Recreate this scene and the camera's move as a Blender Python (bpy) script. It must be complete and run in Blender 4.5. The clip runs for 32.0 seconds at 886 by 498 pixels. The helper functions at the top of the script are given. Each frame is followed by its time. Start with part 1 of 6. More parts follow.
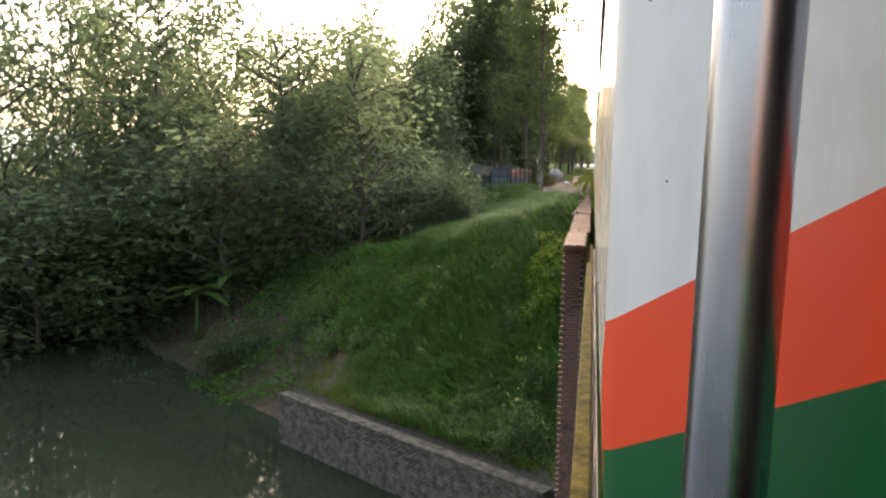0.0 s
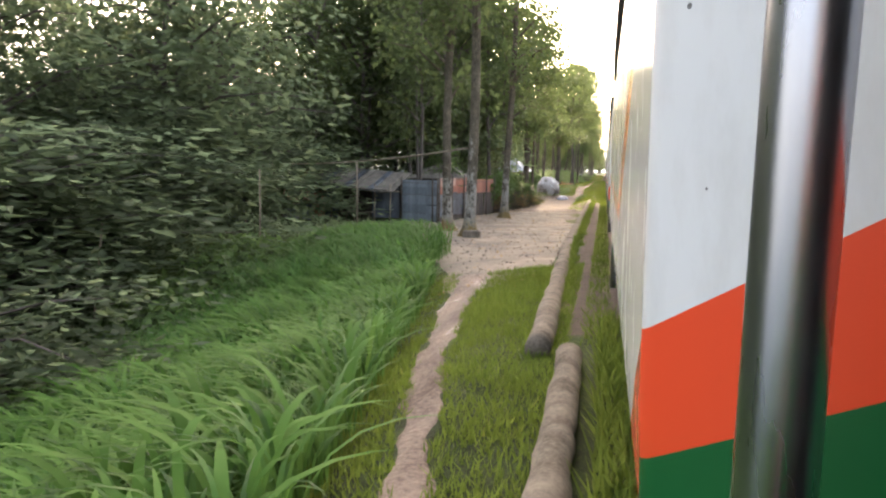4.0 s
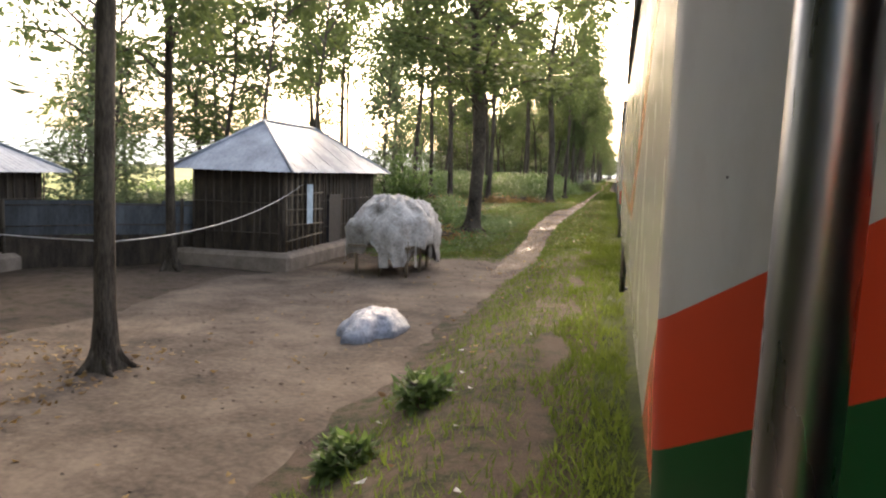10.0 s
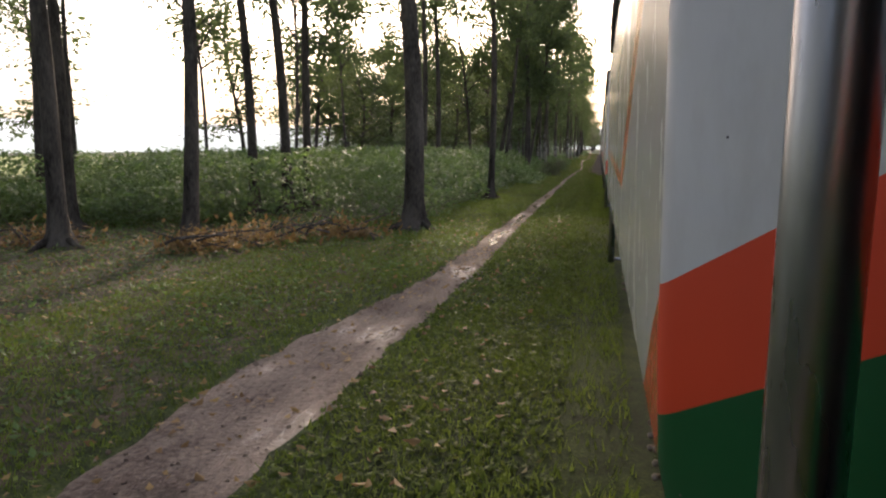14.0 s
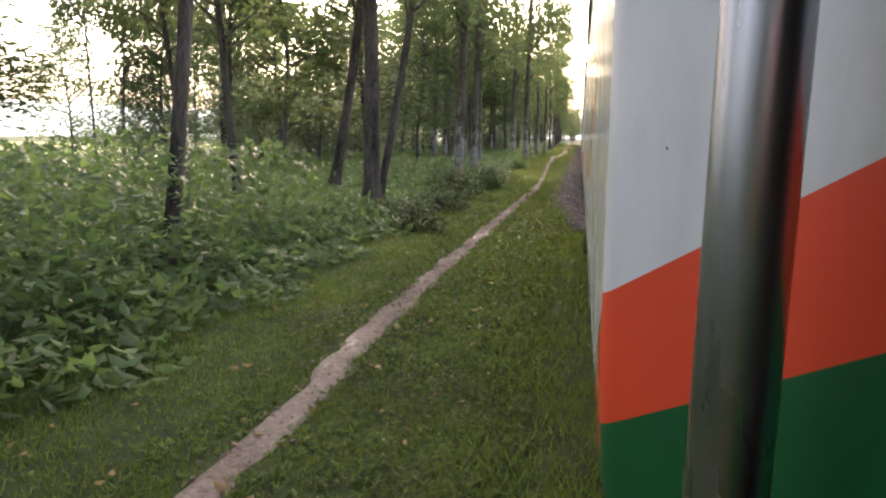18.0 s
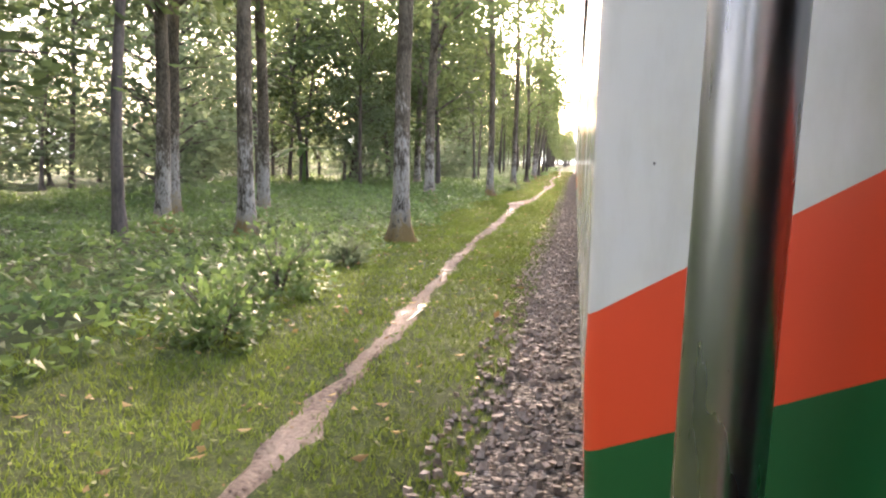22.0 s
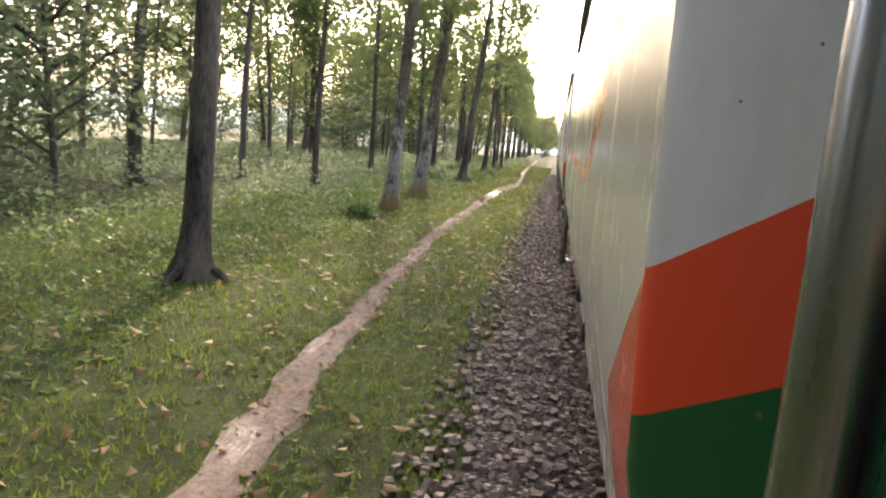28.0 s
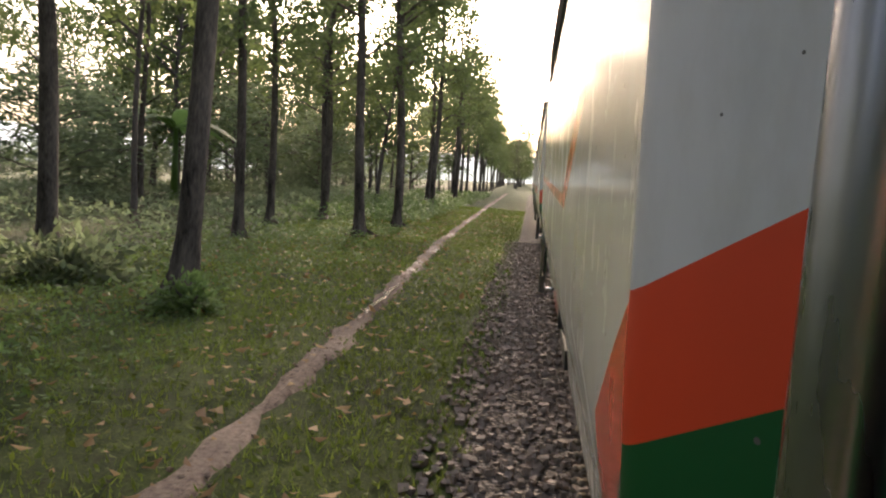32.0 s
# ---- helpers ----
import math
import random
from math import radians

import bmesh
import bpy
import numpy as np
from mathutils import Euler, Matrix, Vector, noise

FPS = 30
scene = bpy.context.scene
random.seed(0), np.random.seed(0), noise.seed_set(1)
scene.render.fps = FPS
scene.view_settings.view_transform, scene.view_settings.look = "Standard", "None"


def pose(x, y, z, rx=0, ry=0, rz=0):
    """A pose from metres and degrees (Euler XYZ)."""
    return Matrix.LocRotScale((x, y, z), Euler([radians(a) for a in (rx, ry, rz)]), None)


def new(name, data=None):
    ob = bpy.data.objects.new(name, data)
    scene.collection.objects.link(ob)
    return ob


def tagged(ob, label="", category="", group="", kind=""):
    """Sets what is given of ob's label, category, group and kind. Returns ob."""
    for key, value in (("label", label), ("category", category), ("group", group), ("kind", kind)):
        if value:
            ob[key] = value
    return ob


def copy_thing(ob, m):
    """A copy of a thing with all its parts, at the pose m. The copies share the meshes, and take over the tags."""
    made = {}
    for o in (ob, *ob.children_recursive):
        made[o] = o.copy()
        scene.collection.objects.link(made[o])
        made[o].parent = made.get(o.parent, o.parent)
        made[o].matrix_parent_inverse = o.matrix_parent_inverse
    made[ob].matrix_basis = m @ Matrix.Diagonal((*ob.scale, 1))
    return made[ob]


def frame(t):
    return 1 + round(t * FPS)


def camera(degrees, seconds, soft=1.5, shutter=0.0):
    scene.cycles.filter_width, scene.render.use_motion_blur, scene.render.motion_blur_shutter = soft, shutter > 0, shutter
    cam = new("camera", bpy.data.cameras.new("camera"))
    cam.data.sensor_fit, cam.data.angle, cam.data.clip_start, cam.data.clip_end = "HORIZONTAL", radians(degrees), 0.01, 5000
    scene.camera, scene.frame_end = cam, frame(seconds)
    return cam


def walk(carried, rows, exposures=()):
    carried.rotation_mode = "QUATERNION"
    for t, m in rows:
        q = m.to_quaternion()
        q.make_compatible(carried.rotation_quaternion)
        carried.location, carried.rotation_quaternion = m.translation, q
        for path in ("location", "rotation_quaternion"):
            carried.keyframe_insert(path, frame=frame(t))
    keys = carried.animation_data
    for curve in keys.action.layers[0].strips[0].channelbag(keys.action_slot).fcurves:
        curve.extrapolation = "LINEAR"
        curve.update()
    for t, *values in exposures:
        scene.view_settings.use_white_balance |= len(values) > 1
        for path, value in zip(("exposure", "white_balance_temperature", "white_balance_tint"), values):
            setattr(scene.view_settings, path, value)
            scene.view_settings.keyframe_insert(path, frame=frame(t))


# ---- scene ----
# ------------------------------------------------------------------ camera
cam = camera(60.0, 32.0, soft=2.2)
PATH = [
    (0, -0.015, -0.003, 2.515, 83.60, -0.83, 11.04),
    (0.5, -0.030, 6.111, 2.513, 83.60, -0.85, 10.94),
    (1, -0.045, 12.224, 2.510, 83.13, -1.62, 12.05),
    (1.5, -0.041, 18.348, 2.518, 83.17, -1.30, 11.66),
    (2, -0.036, 24.472, 2.525, 83.49, 0.01, 11.41),
    (2.5, -0.034, 30.595, 2.519, 83.61, -0.45, 12.23),
    (3, -0.032, 36.718, 2.512, 83.93, -1.06, 11.43),
    (3.5, -0.034, 42.835, 2.514, 84.01, -0.08, 11.46),
    (4, -0.036, 48.952, 2.516, 84.04, -0.75, 11.87),
    (4.5, -0.035, 55.074, 2.514, 83.98, -0.49, 10.77),
    (6.5, -0.029, 79.562, 2.507, 84.35, -1.52, 11.75),
    (7, -0.027, 85.684, 2.505, 84.44, -1.20, 11.86),
    (7.5, -0.025, 91.807, 2.506, 84.41, -0.34, 11.68),
    (8, -0.022, 97.929, 2.507, 84.55, -1.13, 11.72),
    (8.5, -0.022, 104.047, 2.511, 84.31, -0.10, 11.22),
    (9, -0.021, 110.165, 2.514, 84.65, -0.68, 11.82),
    (9.5, -0.032, 116.279, 2.508, 84.55, -2.29, 12.74),
    (10, -0.042, 122.393, 2.501, 84.18, -1.93, 12.64),
    (10.5, -0.043, 128.512, 2.502, 83.70, -2.30, 13.17),
    (11, -0.044, 134.632, 2.502, 83.61, -1.40, 12.19),
    (11.5, -0.052, 140.753, 2.503, 83.77, -2.54, 12.38),
    (12, -0.060, 146.874, 2.504, 83.69, -1.51, 11.83),
    (12.5, -0.059, 152.995, 2.504, 83.93, -1.48, 12.10),
    (13, -0.059, 159.116, 2.503, 83.59, -0.30, 11.45),
    (13.5, -0.056, 165.237, 2.500, 82.89, -0.77, 11.38),
    (14, -0.053, 171.359, 2.496, 82.49, 0.14, 11.46),
    (14.5, -0.043, 177.481, 2.501, 82.69, -2.13, 10.72),
    (15, -0.034, 183.604, 2.506, 82.81, 0.08, 9.69),
    (15.5, -0.032, 189.726, 2.507, 80.92, 0.63, 12.04),
    (17.5, -0.025, 214.213, 2.510, 81.08, 0.26, 9.71),
    (18, -0.023, 220.335, 2.511, 81.61, -0.54, 10.06),
    (18.5, -0.037, 226.464, 2.499, 82.43, -0.14, 10.36),
    (19, -0.050, 232.593, 2.486, 81.80, -2.14, 10.51),
    (19.5, -0.050, 238.706, 2.484, 81.31, -3.82, 11.30),
    (20, -0.051, 244.819, 2.482, 81.12, -3.07, 10.84),
    (20.5, -0.039, 250.949, 2.489, 82.05, -3.02, 10.58),
    (21, -0.027, 257.078, 2.496, 82.66, -2.05, 10.04),
    (21.5, -0.021, 263.200, 2.499, 82.99, -1.91, 9.48),
    (22, -0.015, 269.321, 2.503, 83.34, -1.27, 9.73),
    (22.5, -0.018, 275.441, 2.505, 83.48, -1.42, 10.53),
    (23, -0.021, 281.561, 2.507, 83.54, -0.26, 10.04),
    (23.5, -0.017, 287.680, 2.502, 83.40, -0.97, 10.14),
    (24, -0.013, 293.799, 2.498, 83.41, -1.04, 10.07),
    (24.5, -0.014, 299.925, 2.493, 83.38, -0.95, 10.51),
    (25, -0.014, 306.050, 2.489, 83.24, -1.24, 9.48),
    (25.5, -0.024, 312.175, 2.484, 83.40, -1.94, 10.15),
    (27.5, -0.065, 336.675, 2.465, 81.52, -4.30, 9.18),
    (28, -0.075, 342.800, 2.461, 82.16, -4.50, 8.34),
    (28.5, -0.077, 348.926, 2.463, 82.49, -4.33, 8.23),
    (29, -0.080, 355.051, 2.466, 82.87, -3.47, 7.60),
    (29.5, -0.079, 361.180, 2.458, 82.68, -3.70, 7.76),
    (30, -0.078, 367.308, 2.451, 83.24, -3.95, 6.77),
    (30.5, -0.086, 373.424, 2.445, 84.53, -3.36, 7.37),
    (31, -0.095, 379.540, 2.439, 84.25, -4.99, 8.16),
    (31.5, -0.085, 385.662, 2.447, 84.31, -3.24, 7.28),
    (32, -0.076, 391.784, 2.455, 84.65, -2.88, 6.58),
]

# seconds, exposure, white balance and tint
EXPOSURE = [(0, 1.79, 6450, 14), (1, 2.22, 6500, 13), (2, 2.44, 6550, 14), (4, 2.59, 6500, 18), (7, 3.06, 6800, 15), (8, 2.9, 6600, 15), (9, 2.76, 6500, 16), (10, 1.86, 6500, 17), (11, 1.12, 6400, 18), (12, 1.12, 6250, 19), (13, 1.04, 6100, 20), (15.5, 0.89, 6000, 21), (18, 2.14, 6150, 22),
            (20, 3.04, 5950, 23), (21, 3.14, 6150, 24), (23, 3.04, 6250, 25), (24, 2.94, 6250, 23), (25.5, 2.89, 6250, 23), (28, 2.34, 6250, 21), (30, 1.69, 6300, 20), (31, 1.49, 6300, 20), (32, 1.44, 6300, 20)]
walk(cam, [(t, pose(*p)) for t, *p in PATH], EXPOSURE)

# ------------------------------------------------------------------ sky and sun
SUN_AZ, SUN_EL = 9.0, 23.0      # degrees left of the track's direction, degrees up
world = bpy.data.worlds.new("morning_sky")
scene.world = world
world.use_nodes = True
wn = world.node_tree
sky = wn.nodes.new("ShaderNodeTexSky")
sky.sky_type, sky.sun_disc = "NISHITA", False
sky.sun_elevation, sky.sun_rotation = radians(SUN_EL), radians(-SUN_AZ)
sky.air_density, sky.dust_density, sky.ozone_density = 1.0, 6.0, 1.0
mist = wn.nodes.new("ShaderNodeMix")          # thin morning mist evens out the clear sky
mist.data_type, mist.blend_type = "RGBA", "ADD"
mist.inputs[0].default_value = 1.0
mist.inputs[7].default_value = (1.3, 1.3, 1.27, 1)
wn.links.new(sky.outputs[0], mist.inputs[6])
wn.links.new(mist.outputs[2], wn.nodes["Background"].inputs[0])
wn.nodes["Background"].inputs[1].default_value = 0.13
sun = new("sun", bpy.data.lights.new("sun", "SUN"))
sun.data.energy, sun.data.angle, sun.data.color = 2.2, radians(3.5), (1.0, 0.8, 0.54)
to_sun = Vector((-math.sin(radians(SUN_AZ)) * math.cos(radians(SUN_EL)), math.cos(radians(SUN_AZ)) * math.cos(radians(SUN_EL)), math.sin(radians(SUN_EL))))
sun.matrix_world = Matrix.Translation((-30, 200, 60)) @ to_sun.to_track_quat("Z", "Y").to_matrix().to_4x4()

# ------------------------------------------------------------------ materials
rng = np.random.default_rng(7)


def nodes_of(name):
    m = bpy.data.materials.new(name)
    m.use_nodes = True
    nt = m.node_tree
    return m, nt, nt.nodes["Principled BSDF"], nt.nodes.new("ShaderNodeTexCoord")


def ramp(nt, fac, stops):
    r = nt.nodes.new("ShaderNodeValToRGB")
    els = r.color_ramp.elements
    while len(els) < len(stops):
        els.new(0.5)
    for e, (p, c) in zip(els, stops):
        e.position, e.color = p, (*c, 1)
    nt.links.new(fac, r.inputs[0])
    return r.outputs[0]


def noise_of(nt, co, scale, detail=4, rough=0.6, stretch=None):
    n = nt.nodes.new("ShaderNodeTexNoise")
    n.inputs["Scale"].default_value, n.inputs["Detail"].default_value, n.inputs["Roughness"].default_value = scale, detail, rough
    if stretch:
        mp = nt.nodes.new("ShaderNodeMapping")
        mp.inputs["Scale"].default_value = stretch
        nt.links.new(co, mp.inputs[0])
        co = mp.outputs[0]
    nt.links.new(co, n.inputs["Vector"])
    return n.outputs["Fac"]


def mixed(nt, fac, a, b, kind="MIX"):
    m = nt.nodes.new("ShaderNodeMix")
    m.data_type, m.blend_type = "RGBA", kind
    for sock, v in ((m.inputs[0], fac), (m.inputs[6], a), (m.inputs[7], b)):
        if isinstance(v, (int, float)):
            sock.default_value = v
        elif isinstance(v, tuple):
            sock.default_value = (*v, 1)
        else:
            nt.links.new(v, sock)
    return m.outputs[2]


def maths(nt, op, a, b=0.0):
    m = nt.nodes.new("ShaderNodeMath")
    m.operation = op
    for sock, v in zip(m.inputs, (a, b)):
        if isinstance(v, (int, float)):
            sock.default_value = v
        else:
            nt.links.new(v, sock)
    return m.outputs[0]


def bump(nt, bsdf, height, strength, dist=0.02):
    b = nt.nodes.new("ShaderNodeBump")
    b.inputs["Strength"].default_value, b.inputs["Distance"].default_value = strength, dist
    nt.links.new(height, b.inputs["Height"])
    nt.links.new(b.outputs[0], bsdf.inputs["Normal"])


def surface(name, dark, light, scale=6.0, fine=60.0, rough=0.8, metal=0.0, relief=0.4, stretch=None, spec=0.4, world_space=False, dist=0.02, vary=0.0):
    """Two scales of mottling, a relief and a little gloss variation."""
    m, nt, bsdf, tc = nodes_of(name)
    co = tc.outputs["Object"]
    if world_space:
        co = nt.nodes.new("ShaderNodeNewGeometry").outputs["Position"]
    big, small = noise_of(nt, co, scale, 5, 0.62, stretch), noise_of(nt, co, fine, 3, 0.6, stretch)
    f = maths(nt, "ADD", maths(nt, "MULTIPLY", big, 0.65), maths(nt, "MULTIPLY", small, 0.35))
    col = ramp(nt, f, [(0.36, dark), (0.64, light)])
    if vary:
        oi = nt.nodes.new("ShaderNodeObjectInfo")
        col = mixed(nt, maths(nt, "MULTIPLY", oi.outputs["Random"], vary), col, tuple(0.35 * c for c in dark))
    nt.links.new(col, bsdf.inputs["Base Color"])
    bsdf.inputs["Metallic"].default_value = metal
    bsdf.inputs["Specular IOR Level"].default_value = spec
    nt.links.new(maths(nt, "ADD", maths(nt, "MULTIPLY", small, 0.25), rough - 0.12), bsdf.inputs["Roughness"])
    bump(nt, bsdf, f, relief, dist)
    return m


def leaf_material(name, dark, light, tip=None, glow=0.45, rough=0.6, spec=0.2):
    m, nt, bsdf, tc = nodes_of(name)
    geo = nt.nodes.new("ShaderNodeNewGeometry")
    oi = nt.nodes.new("ShaderNodeObjectInfo")
    stops = [(0.0, dark), (0.75, light)] + ([(0.97, light), (1.0, tip)] if tip else [])
    col = ramp(nt, geo.outputs["Random Per Island"], stops)
    col = mixed(nt, maths(nt, "MULTIPLY", oi.outputs["Random"], 0.35), col, tuple(0.6 * c for c in dark))
    # patches of fresher and drier growth, some metres across
    patch = noise_of(nt, geo.outputs["Position"], 0.45, 4, 0.65)
    col = mixed(nt, ramp(nt, patch, [(0.38, (0.5, 0.5, 0.5)), (0.62, (0, 0, 0))]), col, (0.6 * dark[0] + 0.02, 0.7 * dark[1], 0.7 * dark[2]))
    nt.links.new(col, bsdf.inputs["Base Color"])
    bsdf.inputs["Roughness"].default_value = rough
    bsdf.inputs["Specular IOR Level"].default_value = spec
    tr = nt.nodes.new("ShaderNodeBsdfTranslucent")
    nt.links.new(mixed(nt, 0.5, col, tuple(min(1, 2.2 * c) for c in light)), tr.inputs[0])
    mx = nt.nodes.new("ShaderNodeMixShader")
    mx.inputs[0].default_value = glow
    nt.links.new(bsdf.outputs[0], mx.inputs[1])
    nt.links.new(tr.outputs[0], mx.inputs[2])
    nt.links.new(mx.outputs[0], nt.nodes["Material Output"].inputs[0])
    return m


def gravel_bed():
    """Packed crushed stones, cell by cell."""
    m, nt, bsdf, tc = nodes_of("ballast_bed")
    co = nt.nodes.new("ShaderNodeNewGeometry").outputs["Position"]
    vo = nt.nodes.new("ShaderNodeTexVoronoi")
    vo.inputs["Scale"].default_value = 19
    nt.links.new(co, vo.inputs["Vector"])
    sep = nt.nodes.new("ShaderNodeSeparateColor")
    nt.links.new(vo.outputs["Color"], sep.inputs[0])
    col = ramp(nt, sep.outputs[0], [(0.0, (0.07, 0.056, 0.044)), (0.6, (0.19, 0.16, 0.13)), (1.0, (0.34, 0.3, 0.25))])
    # near black mixed into the gaps, painting the shade between stones
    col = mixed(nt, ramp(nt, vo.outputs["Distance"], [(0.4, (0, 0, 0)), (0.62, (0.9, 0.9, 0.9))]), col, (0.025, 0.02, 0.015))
    nt.links.new(col, bsdf.inputs["Base Color"])
    bsdf.inputs["Roughness"].default_value, bsdf.inputs["Specular IOR Level"].default_value = 0.9, 0.2
    bump(nt, bsdf, maths(nt, "SUBTRACT", maths(nt, "MULTIPLY", noise_of(nt, co, 40, 3), 0.3), vo.outputs["Distance"]), 1.0, 0.05)
    return m


def lichen_bark():
    """Brown bark with a skirt of moss and ragged pale lichen on the lower stem."""
    m, nt, bsdf, tc = nodes_of("lichened_bark")
    co = tc.outputs["Object"]
    sep = nt.nodes.new("ShaderNodeSeparateXYZ")
    nt.links.new(co, sep.inputs[0])
    z = sep.outputs[2]
    big, fine = noise_of(nt, co, 2.6, 5, 0.7, (1, 1, 0.7)), noise_of(nt, co, 26, 4, 0.65, (1, 1, 0.4))
    col = ramp(nt, maths(nt, "ADD", maths(nt, "MULTIPLY", big, 0.5), maths(nt, "MULTIPLY", fine, 0.5)), [(0.38, (0.03, 0.025, 0.016)), (0.62, (0.15, 0.125, 0.085))])
    pale = maths(nt, "SUBTRACT", maths(nt, "ADD", maths(nt, "MULTIPLY", big, 1.1), maths(nt, "MULTIPLY", fine, 0.7)), maths(nt, "MULTIPLY", z, 0.11))
    col = mixed(nt, ramp(nt, pale, [(0.66, (0, 0, 0)), (0.82, (0.6, 0.6, 0.6))]), col, (0.38, 0.36, 0.3))
    moss = maths(nt, "SUBTRACT", maths(nt, "ADD", big, maths(nt, "MULTIPLY", fine, 0.5)), maths(nt, "MULTIPLY", z, 0.5))
    col = mixed(nt, ramp(nt, moss, [(0.4, (0, 0, 0)), (0.62, (0.85, 0.85, 0.85))]), col, (0.15, 0.1, 0.022))
    nt.links.new(col, bsdf.inputs["Base Color"])
    bsdf.inputs["Roughness"].default_value, bsdf.inputs["Specular IOR Level"].default_value = 0.95, 0.12
    bump(nt, bsdf, maths(nt, "ADD", big, fine), 0.9, 0.05)
    return m


LEAF = leaf_material("tree_leaves", (0.03, 0.048, 0.018), (0.085, 0.115, 0.04), (0.2, 0.2, 0.04), 0.6)
# paled and greyed to put the haze over the bushes into the colour
LEAF_HAZY = leaf_material("hazy_dense_leaves", (0.04, 0.062, 0.03), (0.14, 0.178, 0.09), None, 0.66)
HERB = leaf_material("herb_leaves", (0.022, 0.052, 0.013), (0.13, 0.2, 0.055), None, 0.42, 0.5, 0.25)
GRASS = leaf_material("short_grass", (0.032, 0.062, 0.008), (0.14, 0.19, 0.032), (0.22, 0.2, 0.06), 0.45, 0.8, 0.12)
TALL = leaf_material("tall_grass_blades", (0.016, 0.055, 0.008), (0.1, 0.205, 0.04), None, 0.34, 0.6, 0.12)
FRESH = leaf_material("fresh_grass_blades", (0.04, 0.11, 0.014), (0.13, 0.24, 0.05), None, 0.34, 0.7, 0.06)
YOUNG = leaf_material("young_weed_leaves", (0.07, 0.13, 0.012), (0.27, 0.34, 0.04), None, 0.45, 0.5, 0.2)
DEAD = leaf_material("dry_leaves", (0.1, 0.05, 0.018), (0.3, 0.2, 0.07), (0.55, 0.42, 0.12), 0.25)
WEED = leaf_material("lawn_weeds", (0.018, 0.036, 0.005), (0.12, 0.165, 0.026), (0.22, 0.18, 0.06), 0.35, 0.6, 0.12)
# darker leaves, their colour standing in for tree shade on the hedge
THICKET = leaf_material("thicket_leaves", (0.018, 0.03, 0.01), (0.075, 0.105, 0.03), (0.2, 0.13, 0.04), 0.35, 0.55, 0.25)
BANANA = leaf_material("banana_leaves", (0.06, 0.11, 0.03), (0.12, 0.2, 0.05), None, 0.45, 0.3)

BARK_DARK = surface("dark_bark", (0.014, 0.011, 0.008), (0.13, 0.108, 0.08), 2.6, 24, 0.95, relief=1.0, spec=0.15, stretch=(1, 1, 0.3), dist=0.05)
BARK_PALE = lichen_bark()
BARK_GREY = surface("grey_bark", (0.028, 0.022, 0.016), (0.12, 0.1, 0.078), 4, 30, 0.9, relief=0.8, stretch=(1, 1, 0.35), dist=0.04)
EARTH = surface("trodden_earth", (0.055, 0.042, 0.031), (0.195, 0.152, 0.112), 0.7, 10, 0.95, relief=1.0, spec=0.15, world_space=True, dist=0.03)
SAND = surface("pale_sandy_yard", (0.07, 0.056, 0.037), (0.235, 0.188, 0.128), 0.6, 9, 0.92, relief=0.8, world_space=True, dist=0.04)
GRAVEL = gravel_bed()
STONE = surface("ballast_stone", (0.085, 0.062, 0.046), (0.33, 0.262, 0.2), 4, 30, 0.75, relief=0.5)
CONCRETE = surface("weathered_concrete", (0.06, 0.05, 0.034), (0.22, 0.18, 0.13), 2.5, 25, 0.95, relief=0.6, spec=0.15)
BRICK = surface("red_brick", (0.05, 0.03, 0.023), (0.2, 0.112, 0.086), 5, 50, 0.92, relief=0.6, vary=0.16, spec=0.2)
OLD_BRICK = surface("grey_old_brick", (0.025, 0.026, 0.018), (0.19, 0.17, 0.135), 3, 40, 0.95, relief=0.9, vary=0.65, spec=0.15)
MORTAR = surface("dirty_mortar", (0.1, 0.09, 0.075), (0.24, 0.21, 0.17), 5, 40, 0.95, relief=0.5)
RED_MORTAR = surface("brick_dust_mortar", (0.045, 0.027, 0.021), (0.19, 0.108, 0.08), 4, 40, 0.95, relief=0.6, spec=0.15)
MOSS = surface("mossy_timber", (0.02, 0.018, 0.007), (0.1, 0.08, 0.018), 6, 40, 0.98, relief=0.7, spec=0.05)
DARK_MORTAR = surface("damp_black_mortar", (0.015, 0.014, 0.01), (0.06, 0.055, 0.04), 5, 40, 0.95, relief=0.5)
STEEL = surface("black_steel", (0.012, 0.012, 0.013), (0.06, 0.055, 0.05), 5, 40, 0.6, metal=0.5, relief=0.3)
RUST = surface("rust_red_steel", (0.05, 0.014, 0.01), (0.15, 0.046, 0.03), 6, 40, 0.95, relief=0.4, spec=0.05)


